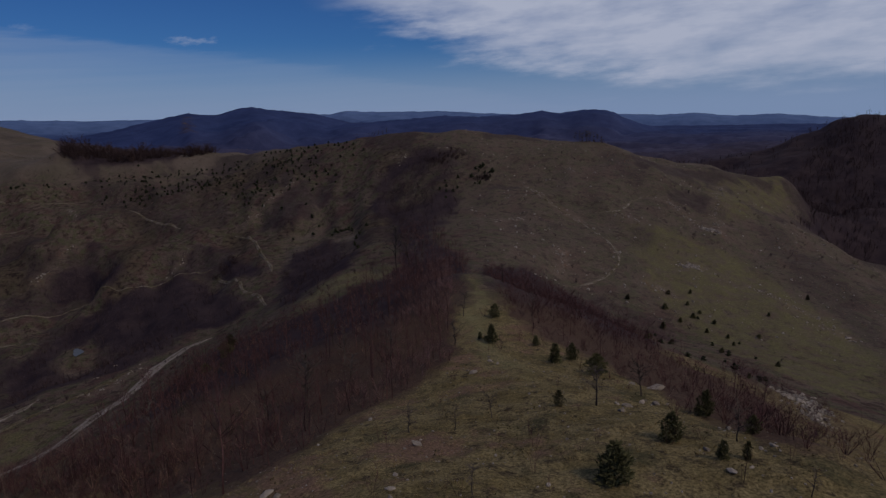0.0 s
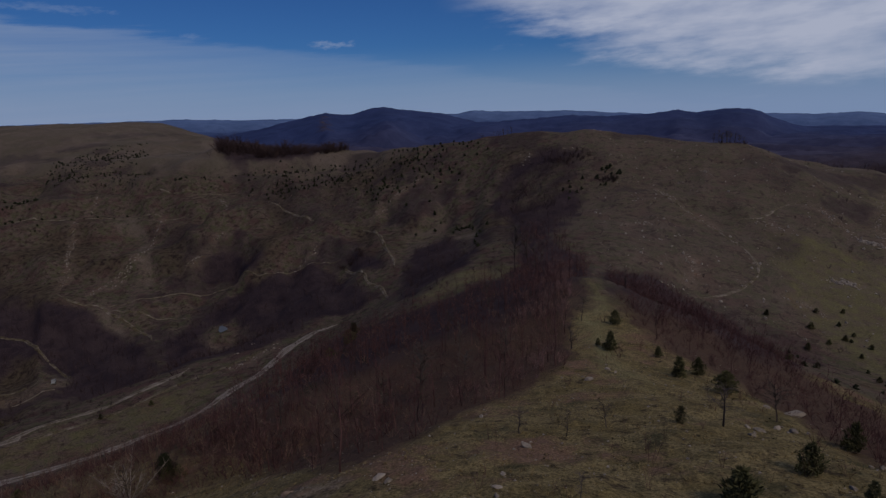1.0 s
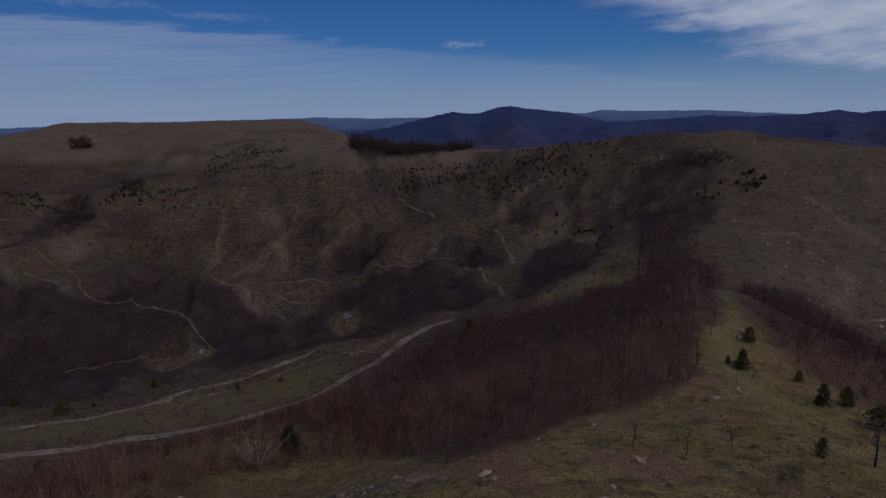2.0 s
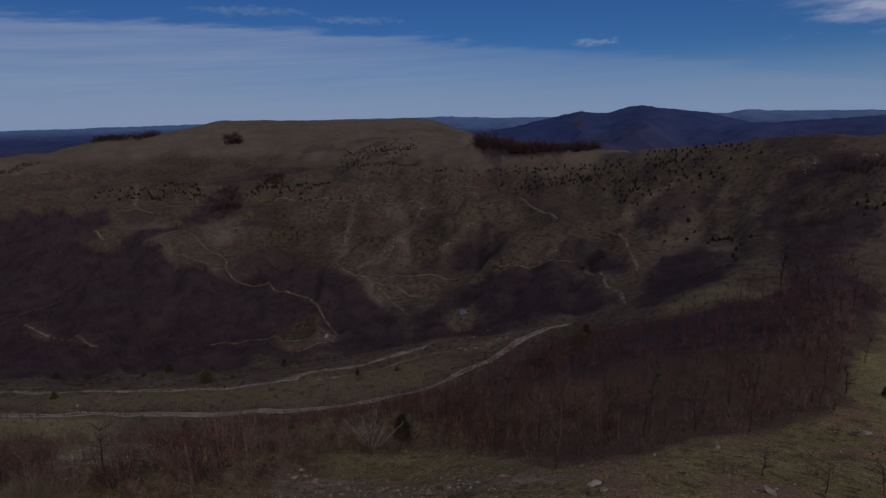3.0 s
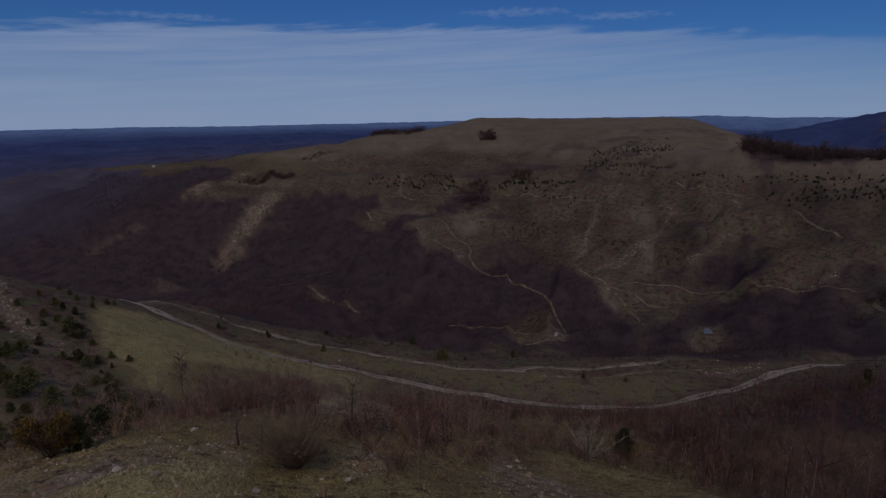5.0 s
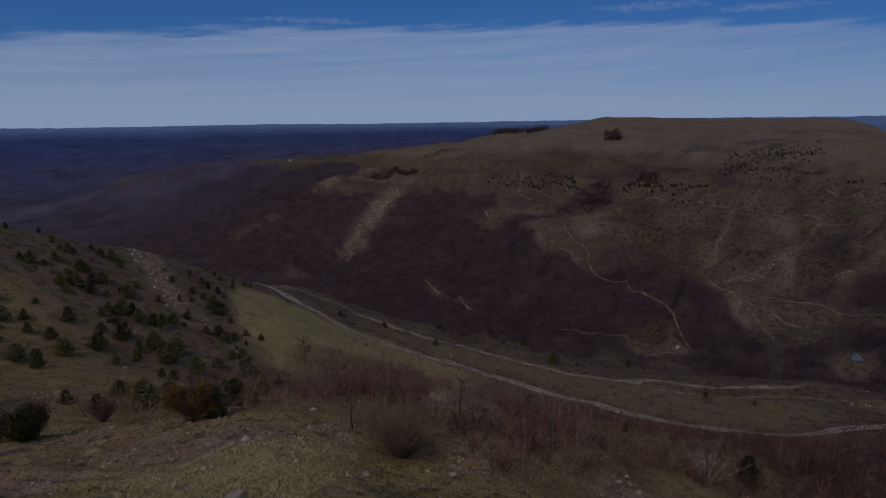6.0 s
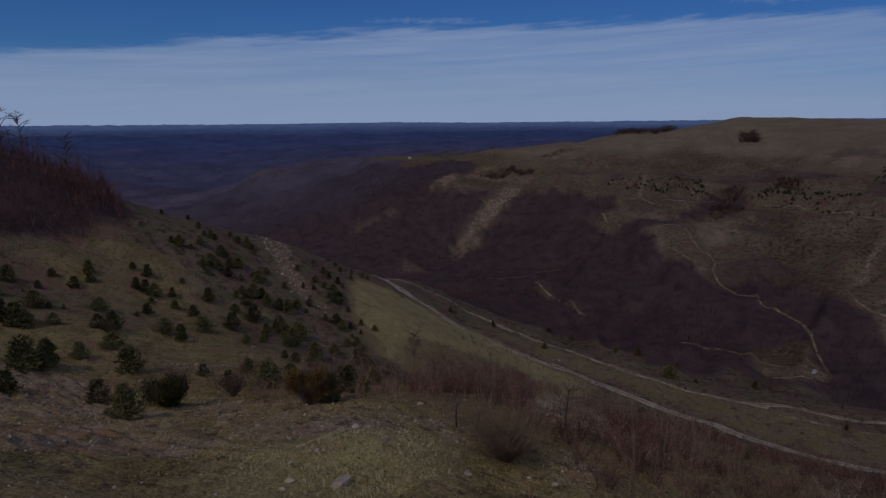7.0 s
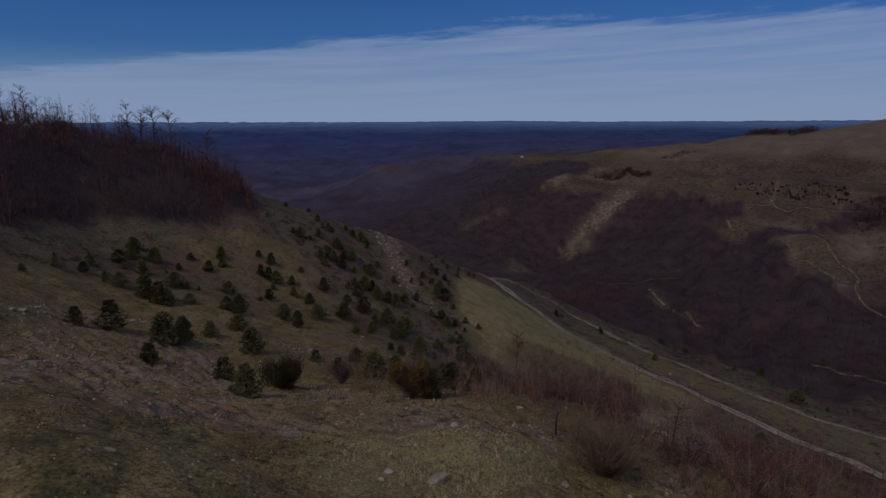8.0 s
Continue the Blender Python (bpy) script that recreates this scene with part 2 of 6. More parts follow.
def height(x, y):
    """The ground's height over the plan."""
    x, y = np.atleast_1d(np.asarray(x, float)), np.atleast_1d(np.asarray(y, float))
    r = np.hypot(x, y)
    z = base_height(x, y)
    z += fractal(x, y, 5.0, 3, 3) * 0.18 * np.clip(r / 30, 0.4, 1)
    z += fractal(x, y, 2.0, 5, 2) * 0.17 * np.clip((110 - r) / 40, 0, 1)
    z += fractal(x, y, 26.0, 7, 3) * 0.9 * np.clip((r - 20) / 80, 0, 1)
    slope = np.clip((r - 215) / 130, 0, 1) * np.clip((112 - z) / 40, 0.15, 1)
    z += (0.42 - np.abs(fractal(x, y, 75.0, 11, 4))) * 6.0 * slope
    angle = np.degrees(np.arctan2(-x, y))
    z += (0.42 - np.abs(rills(x, y))) * 5.5 * slope * np.clip((angle + 4) / 12, 0.3, 1)
    mined = np.clip((r - 330) / 60, 0, 1) * np.clip((760 - r) / 80, 0, 1) * np.clip((angle - 18) / 8, 0, 1) * np.clip((84 - angle) / 8, 0, 1)
    z += 1.9 * np.sin(z * 0.46 + 1.5 * fractal(x, y, 120.0, 57, 2)) * mined
    z += 1.0 * np.exp(-(((x + 43.0) / 3.2) ** 2 + ((y - 0.5) / 4.0) ** 2))
    shelf = np.clip(1.6 - 1.3 * np.hypot((x + 62) / 26, (y + 28) / 36), 0, 1)
    level = z / 0.85 + 0.8 * fractal(x, y, 14.0, 19, 2)
    level -= np.floor(level)
    z += 3.0 * (level * level * (3 - 2 * level) - level) * shelf
    pool = np.clip(1.7 - np.hypot(x + 174, y - 255) / 8.0, 0, 1)
    z += (POND_LEVEL - z) * pool
    far = np.clip((r - 900) / 600, 0, 1)
    carved = 0.32 - np.abs(fractal(x, y, 420.0, 23, 5))
    z += carved * 22.0 * far * np.clip((4300 - r) / 1500, 0.2, 1)
    for distance, wide, crest in RIDGES:
        at, top = np.array(crest, float).T
        off = np.abs(r - distance)
        flank = np.interp(angle, at, top) + fractal(x, y, 60.0, 29, 2) * 1.5 - 90.0 * (off / wide) ** 1.25 + carved * 60.0 * np.clip(off / wide, 0, 1)
        z = np.where(r > 1500, np.maximum(z, flank), z)
    return z


def ground_at(x, y):
    return float(height(x, y)[0])
# ---- end of landform ----


def inside(polygon, x, y):
    """Which points of the plan lie in the polygon."""
    hit = np.zeros(len(x), bool)
    px, py = polygon[-1]
    for qx, qy in polygon:
        if qy != py:
            crosses = (qy > y) != (py > y)
            hit ^= crosses & (x < (px - qx) * (y - qy) / (py - qy) + qx)
        px, py = qx, qy
    return hit


# patches of cover in plan
WOODS = {}
WOODS["spur_left"] = [(-16, 39), (-12, 47), (-10, 58), (-3, 73), (1, 94), (1, 122), (7, 192), (-8, 253), (-23, 271), (-18, 199), (-33, 176), (-48, 170), (-66, 174), (-79, 180), (-85, 166), (-82, 139), (-60, 86), (-60, 74), (-29, 53)]
WOODS["spur_right"] = [(11, 189), (29, 211), (41, 196), (56, 180), (42, 100), (47, 86), (45, 71), (28, 38), (24, 37), (24, 47), (26, 69), (22, 85), (16, 93), (11, 104)]
WOODS["hill_gully"] = [(-48, 332), (-33, 352), (-27, 365), (-23, 382), (-10, 382), (5, 368), (19, 357), (16, 349), (4, 342), (-4, 338), (-1, 324), (-9, 315), (-9, 278), (-12, 237), (-21, 235), (-29, 287), (-39, 309)]
WOODS["hill_gully_top"] = [(-43, 361), (-33, 374), (-14, 372), (4, 354), (9, 338), (8, 317), (-3, 266), (-10, 240), (-20, 262), (-28, 290), (-37, 309)]
WOODS["basin_scrub"] = [(-258, 424), (-262, 440), (-198, 437), (-148, 393), (-132, 359), (-149, 349), (-205, 367)]
WOODS["spur_fringe"] = [(1, 206), (3, 111), (1, 86), (-5, 71), (-10, 62), (-13, 59), (-15, 74), (-11, 92), (-9, 115), (-6, 182)]
WOODS["ravine"] = [(-78, 251), (-81, 284), (-77, 297), (-64, 300), (-53, 289), (-36, 230), (-37, 220), (-44, 216), (-51, 215), (-55, 203), (-60, 204), (-70, 228)]
WOODS["basin_a"] = [(-231, 318), (-232, 326), (-226, 336), (-210, 339), (-181, 314), (-179, 302), (-213, 317), (-227, 313)]
WOODS["basin_b"] = [(-180, 252), (-195, 263), (-199, 280), (-190, 291), (-172, 297), (-156, 309), (-130, 297), (-107, 271), (-92, 253), (-87, 235), (-108, 237), (-116, 221), (-155, 247)]
WOODS["facing_low"] = [(-1149, -3), (-876, 105), (-764, 144), (-729, 108), (-730, 82), (-716, 76), (-703, 80), (-675, 119), (-663, 137), (-642, 121), (-606, 98), (-537, 69), (-539, 21), (-566, -22), (-1133, -18)]
WOODS["facing_high"] = [(-651, 167), (-657, 176), (-633, 200), (-597, 224), (-554, 248), (-544, 244), (-530, 225), (-544, 221), (-502, 206), (-487, 214), (-488, 227), (-450, 229), (-435, 229), (-396, 219), (-364, 228), (-361, 235), (-356, 251), (-348, 266), (-295, 270), (-281, 270), (-259, 267), (-243, 262), (-206, 240), (-150, 179), (-216, 192), (-284, 136), (-355, 99), (-496, 66), (-562, 95), (-594, 119), (-616, 143)]
WOODS["valley"] = [(-207, 247), (-192, 266), (-160, 247), (-109, 222), (-118, 203), (-148, 178)]
WOODS["left_crest"] = [(-125, -125), (-160, -125), (-185, -110), (-200, -90), (-176, -66), (-150, -75), (-129, -91), (-106, -91), (-95, -115)]
WOODS["east_hill"] = [(303, 514), (367, 581), (406, 620), (427, 584), (233, 304), (251, 358), (207, 335)]
WOODS["knoll_brush"] = [(-100, 6), (-145, 20), (-164, 41), (-122, 44), (-76, 42), (-65, 49), (-53, 45), (-40, 20), (-47, 17), (-58, 12), (-59, 5)]
WOODS["west_brush"] = [(-63, 28), (-143, 86), (-117, 108), (-53, 75), (-31, 70), (-16, 67), (-23, 52), (-46, 58), (-58, 53), (-48, 32), (-43, 21)]
WOODS["belt"] = [(-302, 470), (-370, 692), (-651, 1418), (-213, 467), (-284, 452)]
WOODS["below_bench"] = [(-298, 26), (-304, 60), (-298, 108), (-262, 135), (-239, 159), (-246, 177), (-290, 206), (-366, 165), (-423, 128), (-508, 78)]
WOODS["basin_c"] = [(-125, 310), (-120, 313), (-109, 305), (-94, 287), (-91, 276), (-97, 272), (-111, 287)]
WOODS["foot_brush"] = [(-85, -27), (-106, -22), (-114, -9), (-143, 2), (-139, 9), (-118, 20), (-57, 8), (-57, 1), (-60, -5), (-64, -13)]
WOODS["mound_brush"] = [(-166, 10), (-172, 38), (-134, 51), (-102, 66), (-74, 50), (-51, 24), (-47, 17), (-55, 14), (-110, 12), (-136, 7)]
WOODS["west_scatter"] = [(-154, 12), (-56, 21), (-69, 45), (-65, 57), (-38, 33), (-38, 24), (-44, 11), (-57, 5)]
WOODS["west_link"] = [(-125, 112), (-114, 130), (-101, 141), (-48, 78), (-35, 64), (-41, 58), (-52, 54), (-57, 51)]
WOODS["east_brush"] = [(76, 145), (80, 127), (65, 87), (64, 78), (28, 34), (27, 37), (30, 49), (29, 58)]
WOODS["hill_scrub_a"] = [(97, 372), (113, 366), (115, 331), (105, 318), (94, 335)]
WOODS["hill_scrub_b"] = [(85, 276), (96, 273), (95, 256), (81, 250)]
WOODS["hill_scrub_c"] = [(159, 295), (175, 299), (175, 267), (164, 220), (151, 192), (136, 172), (143, 205), (146, 240)]
WOODS["hill_scrub_d"] = [(24, 218), (36, 212), (50, 203), (64, 195), (76, 184), (59, 148), (51, 174), (30, 177)]
WOODS["hedge"] = [(-499, 223), (-497, 246), (-472, 259), (-480, 287), (-511, 313), (-518, 331), (-474, 328), (-454, 317), (-445, 300), (-463, 294), (-467, 284), (-466, 267), (-461, 248), (-464, 229), (-480, 221)]
GREEN = {}
GREEN["bench_west"] = [(-224, 12), (-218, 20), (-223, 42), (-176, 67), (-169, 45), (-158, 23), (-155, 6)]
GREEN["east_flank"] = [(87, 276), (105, 275), (120, 259), (131, 259), (135, 228), (139, 198), (133, 167), (109, 134), (93, 129), (86, 141), (81, 163), (79, 191), (78, 218), (81, 250)]
GREEN["shoulder"] = [(153, 343), (303, 522), (217, 365), (161, 304), (140, 297)]
GREEN["spur_top"] = [(5, 179), (7, 121), (7, 84), (11, 63), (5, 78), (3, 93), (2, 112)]
GREEN["bench"] = [(-218, -7), (-223, 8), (-195, 17), (-190, 48), (-160, 67), (-156, 42), (-157, 19), (-155, 3), (-173, -6)]
GREEN["bench_mid"] = [(-242, 41), (-205, 73), (-171, 102), (-142, 131), (-123, 163), (-111, 169), (-114, 140), (-128, 118), (-156, 93), (-202, 61)]
GREEN["left_hill_foot"] = [(-219, 2), (-187, 11), (-194, 31), (-194, 59), (-169, 71), (-63, 21), (-116, 19), (-132, 8), (-150, 2)]
GREEN["knob"] = [(-51, 185), (-44, 210), (-32, 211), (-19, 207), (-19, 197), (-29, 189), (-38, 182), (-46, 177)]
GREEN["near_mound"] = [(-38, -12), (-44, -6), (-49, 3), (-48, 9), (-41, 7), (-33, -1), (-30, -9)]
GREEN["far_bench"] = [(-1195, -8), (-1241, 37), (-1571, 110), (-1343, 194), (-843, 190), (-780, 223), (-714, 258), (-695, 237), (-752, 167), (-768, 145), (-999, 119), (-1147, 56), (-1179, -4)]
BARE = {}
BARE["scar_rubble"] = [(-623, 108), (-646, 130), (-677, 149), (-669, 174), (-646, 164), (-630, 150), (-624, 130), (-598, 112)]
BARE["scar"] = [(-679, 169), (-655, 176), (-650, 167), (-632, 150), (-621, 133), (-592, 116), (-562, 101), (-564, 90), (-549, 79), (-594, 89), (-610, 101), (-631, 115), (-648, 128), (-669, 147)]
BARE["shale"] = [(-71, -64), (-81, -64), (-85, -58), (-83, -48), (-79, -37), (-61, -24), (-66, -20), (-61, -9), (-55, 1), (-54, 8), (-50, 9), (-44, -2), (-43, -11), (-39, -19), (-39, -25), (-33, -31)]
BARE["talus"] = [(-755, -154), (-217, -31), (-189, -23), (-165, -10), (-165, -17), (-183, -28), (-198, -36)]
BARE["west_face"] = [(-133, 37), (-136, 49), (-119, 54), (-55, 26), (-52, 20), (-56, 16)]
BARE["west_foot"] = [(-48, 34), (-43, 39), (-24, 38), (-14, 37), (-15, 34), (-38, 28)]
BARE["pad"] = [(-247, 186), (-242, 207), (-227, 210), (-220, 199), (-232, 189)]
BARE["tongue_edge"] = [(-718, 75), (-718, 103), (-760, 153), (-739, 195), (-731, 193), (-753, 153), (-712, 103), (-711, 76)]
BARE["pit_rim"] = [(-743, 138), (-716, 159), (-694, 193), (-684, 192), (-704, 156), (-735, 136)]
BARE["upper_rim"] = [(-772, 253), (-744, 274), (-730, 271), (-764, 251)]
BARE["west_debris"] = [(-47, 18), (-45, 21), (-39, 19), (-41, 15)]
BARE["west_low"] = [(-53, 3), (-53, 6), (-48, 9), (-46, 9), (-51, 2)]
BARE["cut"] = [(-1150, 2660), (-1125, 2648), (-896, 2116), (-923, 2130)]
BARE["red_patch"] = [(-58, -19), (-58, -13), (-48, -12), (-48, -15)]
BARE["plateau_pit"] = [(-787, 237), (-732, 267), (-718, 255), (-765, 235)]
BARE["low_scar"] = [(-566, 28), (-563, 41), (-529, 48), (-506, 38), (-528, 28)]
BARE["ridge_scar"] = [(-645, -21), (-671, -7), (-682, 6), (-667, 36), (-684, 25), (-688, 0), (-677, -19)]
BARE["tongue_rim"] = [(-716, 77), (-726, 85), (-733, 109), (-762, 150), (-749, 177), (-742, 179), (-752, 151), (-717, 111), (-715, 89), (-707, 81)]
BARE["cliff_a"] = [(-1196, -172), (-1160, -172), (-1140, -200), (-1165, -230), (-1192, -214)]
BARE["cliff_b"] = [(-1190, -118), (-1170, -112), (-1150, -140), (-1120, -160), (-1140, -168), (-1186, -150)]
BARE["cliff_c"] = [(-1198, -58), (-1184, -54), (-1180, -84), (-1194, -86)]
# stony lines that run down the slopes
STONY = {
    "gully_west": [(-373, 403), (-363, 381)], "gully_west_low": [(-361, 364), (-344, 341), (-318, 308), (-304, 286)],
    "gully_mid": [(-300, 386), (-297, 369), (-282, 335), (-280, 316), (-284, 305), (-280, 285)], "gully_mid_low": [(-279, 326), (-279, 315), (-276, 296)],
    "gully_east": [(-266, 407), (-252, 392), (-248, 380)], "gully_east_low": [(-225, 347), (-230, 338), (-236, 326), (-243, 319)],
    "basin_edge": [(-150, 330), (-152, 321), (-155, 313)], "rocky_line": [(-100, 387), (-105, 379), (-116, 364), (-120, 357), (-124, 351)],
    "bench_a": [(-608, 301), (-543, 264)], "bench_b": [(-537, 331), (-532, 316), (-507, 302)],
    "wall": [(167, 356), (150, 322), (132, 283)], "hill_east": [(110, 307), (117, 305), (118, 293), (123, 286), (125, 277)],
    "heap": [(97, 238), (101, 237), (106, 238)], "heap_high": [(124, 279), (131, 275)], "flank_a": [(75, 217), (82, 212), (85, 207)],
    "flank_b": [(120, 223), (129, 209), (132, 200), (135, 186)], "heap_low": [(64, 105), (70, 108), (62, 90), (51, 75)],
    "hill_a": [(45, 317), (50, 301), (59, 286), (65, 278)], "hill_b": [(82, 284), (89, 284), (92, 276)], "hill_c": [(41, 217), (46, 223), (46, 235)],
    "ledge_a": [(24, 271), (37, 273)], "ledge_b": [(-32, 380), (-23, 377)], "ledge_c": [(70, 342), (73, 333)], "ledge_d": [(-4, 375), (3, 370)],
    "roadside": [(-113, 195), (-116, 184), (-119, 177)], "left_ledge": [(-71, -63), (-75, -64), (-79, -65), (-90, -57)], "left_heap": [(-97, -35), (-97, -31), (-103, -27)],
}
OPEN = {}
OPEN["pond"] = [(-172.3, 266.1), (-185.4, 257.1), (-168.2, 231.9), (-155, 240.9)]
OPEN["bare_face"] = [(-129, 38), (-132, 47), (-117, 53), (-55, 25), (-53, 20), (-57, 17)]
OPEN["grass_knob"] = [(-51, 181), (-52, 190), (-44, 213), (-32, 212), (-19, 208), (-18, 191), (-28, 182), (-37, 177), (-45, 174)]
OPEN["tongue"] = [(-717, 77), (-727, 84), (-729, 108), (-760, 150), (-751, 174), (-739, 224), (-652, 235), (-597, 265), (-554, 297), (-508, 297), (-561, 248), (-623, 204), (-679, 179), (-682, 149), (-678, 119), (-706, 81)]
OPEN["far_bench"] = [(-1195, -8), (-1241, 37), (-1571, 110), (-1343, 194), (-843, 190), (-780, 223), (-714, 258), (-695, 237), (-752, 167), (-768, 145), (-999, 119), (-1147, 56), (-1179, -4)]
OPEN["landing"] = [(-437, 130), (-421, 135), (-344, 135), (-333, 131), (-411, 126)]
OPEN["knoll"] = [(-268, 194), (-277, 228), (-259, 226), (-227, 210), (-220, 199), (-239, 187)]


def warped(x, y, k):
    r = np.hypot(x, y)
    a = 1.7 + 0.008 * r
    x = x + fractal(x, y, 5.0 + 0 * r, 240 + k, 2) * (0.5 + 0.008 * r)
    return (x + fractal(x, y, 9.0 + 0.05 * 150, 40 + 7 * k, 3) * a * 0.9, y + fractal(x, y, 16.5, 60 + 7 * k, 3) * a * 0.9)


def in_patches(patches, x, y, rounds=3):
    total = np.zeros(len(x))
    for k in range(rounds):
        wx, wy = warped(x, y, k)
        any_hit = np.zeros(len(x), bool)
        for polygon in patches:
            any_hit |= inside(polygon, wx, wy)
        total += any_hit
    return total / rounds


def near_lines(lines, x, y, reach):
    """1 on the lines of the plan, falling to 0 at that distance."""
    best = np.full(len(x), 1e9)
    for points in lines:
        for (ax, ay), (bx, by) in zip(points, points[1:]):
            dx, dy = bx - ax, by - ay
            f = np.clip(((x - ax) * dx + (y - ay) * dy) / (dx * dx + dy * dy + 1e-9), 0, 1)
            best = np.minimum(best, np.hypot(x - ax - f * dx, y - ay - f * dy))
    return np.clip(1.3 - best / reach, 0, 1)


def wild_woods(x, y, z):
    """Bare woods beyond the mined slopes: the gorge, the east hill and the lee sides."""
    r, az = np.hypot(x, y), np.degrees(np.arctan2(-x, y))
    wob = fractal(x, y, 120.0, 90, 3)
    out = (r > 1120 + 90 * wob)
    out |= (az > 77) & (az < 150) & (r > 335 + 12 * wob) & (z < 42 + 8 * wob)
    out |= (az > 87) & (az < 150) & (r > 345 + 12 * wob)
    out |= (az < -27.5) & (r > 450 + 25 * wob)
    out |= (az > -28) & (az < 9) & (r > 455 + 20 * wob)
    out |= (az >= 9) & (az < 33) & (r > 640 + 25 * wob)
    out |= (az < -50) & (az > -180) & (r > 200)
    return out.astype(float)


THIN_BRUSH = ("west_link", "knoll_brush", "west_brush", "mound_brush", "west_scatter", "foot_brush", "east_brush", "hill_scrub_a", "hill_scrub_b", "hill_scrub_c", "hill_scrub_d", "basin_scrub")   # grass shows between the stems


def cover_at(x, y, z):
    """Woods, green grass, bare soil and haze by distance, each from 0 to 1."""
    r = np.hypot(x, y)
    dense = [WOODS[k] for k in WOODS if k not in THIN_BRUSH and k not in ("hill_gully", "hill_gully_top")]
    woods = np.maximum(in_patches(dense, x, y), wild_woods(x, y, z))
    woods = np.maximum(woods, in_patches([WOODS["hill_gully"], WOODS["hill_gully_top"]], x, y) * np.clip(1.05 + 1.2 * fractal(x, y, 22.0, 133, 3), 0, 1))
    woods = np.maximum(woods, 0.35 * in_patches([WOODS[k] for k in THIN_BRUSH], x, y))
    green = np.maximum(in_patches([GREEN[k] for k in GREEN if k != "bench_mid"], x, y, 6), 0.75 * in_patches([GREEN["bench_mid"]], x, y, 6))
    green = np.maximum(green * (r < 700), 0.3 * in_patches([GREEN["far_bench"]], x, y, 6))
    far_bare = ("pad", "scar", "scar_rubble", "ridge_scar", "low_scar", "cliff_a", "cliff_b", "cliff_c")
    bare = np.maximum(in_patches([BARE[k] for k in BARE if k not in far_bare], x, y), 0.5 * in_patches([BARE[k] for k in far_bare], x, y))
    bare = np.maximum(bare, 0.8 * in_patches([BARE["scar"]], x, y))
    wx, wy = warped(x, y, 1)
    bare = np.maximum(bare, 0.55 * near_lines(list(STONY.values()), 0.6 * x + 0.4 * wx, 0.6 * y + 0.4 * wy, 3.5))
    az = np.degrees(np.arctan2(-x, y))
    thick = 0.42 - 0.27 * np.clip((az - 4) / 6, 0, 1) * np.clip((46 - az) / 6, 0, 1) * np.clip((470 - r) / 60, 0, 1)
    wood_spots = np.clip((fractal(x, y, 45.0, 130, 6, 0.62) - thick - 0.06) * 14, 0, 1) * np.clip((r - 245) / 40, 0, 1) * np.clip((900 - r) / 200, 0, 1)
    woods = np.maximum(woods, 0.55 * wood_spots) * (1 - bare) * (1 - in_patches(list(OPEN.values()), x, y))
    # share of painted haze, growing with distance over the woods
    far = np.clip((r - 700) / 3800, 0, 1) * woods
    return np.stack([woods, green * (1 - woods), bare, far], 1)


def sward_at(x, y, z):
    """Straw on the knoll and spur, darker brown heath elsewhere, and dark streaks down the slopes."""
    r = np.hypot(x, y)
    az = np.degrees(np.arctan2(-x, y))
    straw = np.maximum(np.clip((150 + 10 * np.clip((az - 74) / 8, 0, 1) + 40 * fractal(x, y, 30.0, 140, 3) - r) / 50, 0, 1), 0.25 * in_patches([GREEN["knob"]], x, y))
    straw = np.maximum(straw, in_patches([GREEN[k] for k in ("bench", "bench_west", "left_hill_foot")], x, y))
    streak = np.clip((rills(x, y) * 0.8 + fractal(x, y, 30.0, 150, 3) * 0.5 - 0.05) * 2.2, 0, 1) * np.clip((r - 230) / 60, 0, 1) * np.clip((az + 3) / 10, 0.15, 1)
    pale = np.clip((-rills(x, y) - 0.45) * 3.5, 0, 1) * np.clip((fractal(x, y, 55.0, 160, 2) + 0.1) * 3, 0, 1) * np.clip((r - 240) / 60, 0, 1) * np.clip((620 - r) / 80, 0, 1)
    high = np.clip((z - 70 + 6 * fractal(x, y, 60.0, 170, 3)) / 14, 0, 1) * np.clip((r - 430) / 60, 0, 1) * np.clip((az - 12) / 6, 0, 1)
    high = np.maximum(high, np.clip((5 - az + 5 * fractal(x, y, 40.0, 171, 3)) / 8, 0, 1) * np.clip((r - 190) / 30, 0, 1) * 0.4)
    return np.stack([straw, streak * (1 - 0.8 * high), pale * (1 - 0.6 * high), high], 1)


# ---- materials ----
def material(name):
    m = bpy.data.materials.new(name)
    t = nodes_of(m)
    out = add(t, "ShaderNodeOutputMaterial")
    bsdf = add(t, "ShaderNodeBsdfPrincipled", in_2=0.9)
    bsdf.inputs["Specular IOR Level"].default_value = 0.04
    wire(t, bsdf.outputs[0], out.inputs[0])
    return m, t, bsdf


def noise_node(t, vector, scale, detail=4.0, rough=0.55):
    n = add(t, "ShaderNodeTexNoise")
    n.inputs["Scale"].default_value, n.inputs["Detail"].default_value, n.inputs["Roughness"].default_value = scale, detail, rough
    wire(t, vector, n.inputs["Vector"])
    return n.outputs["Fac"]


def ramp(t, value, low, high):
    n = add(t, "ShaderNodeMapRange", in_1=low, in_2=high)
    wire(t, value, n.inputs[0])
    return n.outputs[0]


def mix(t, fac, a, b, blend="MIX"):
    n = add(t, "ShaderNodeMix", data_type="RGBA", blend_type=blend)
    for socket, value in ((n.inputs[0], fac), (n.inputs[6], a), (n.inputs[7], b)):
        if isinstance(value, (tuple, float)):
            socket.default_value = (*value, 1) if isinstance(value, tuple) else value
        else:
            wire(t, value, socket)
    return n.outputs[2]


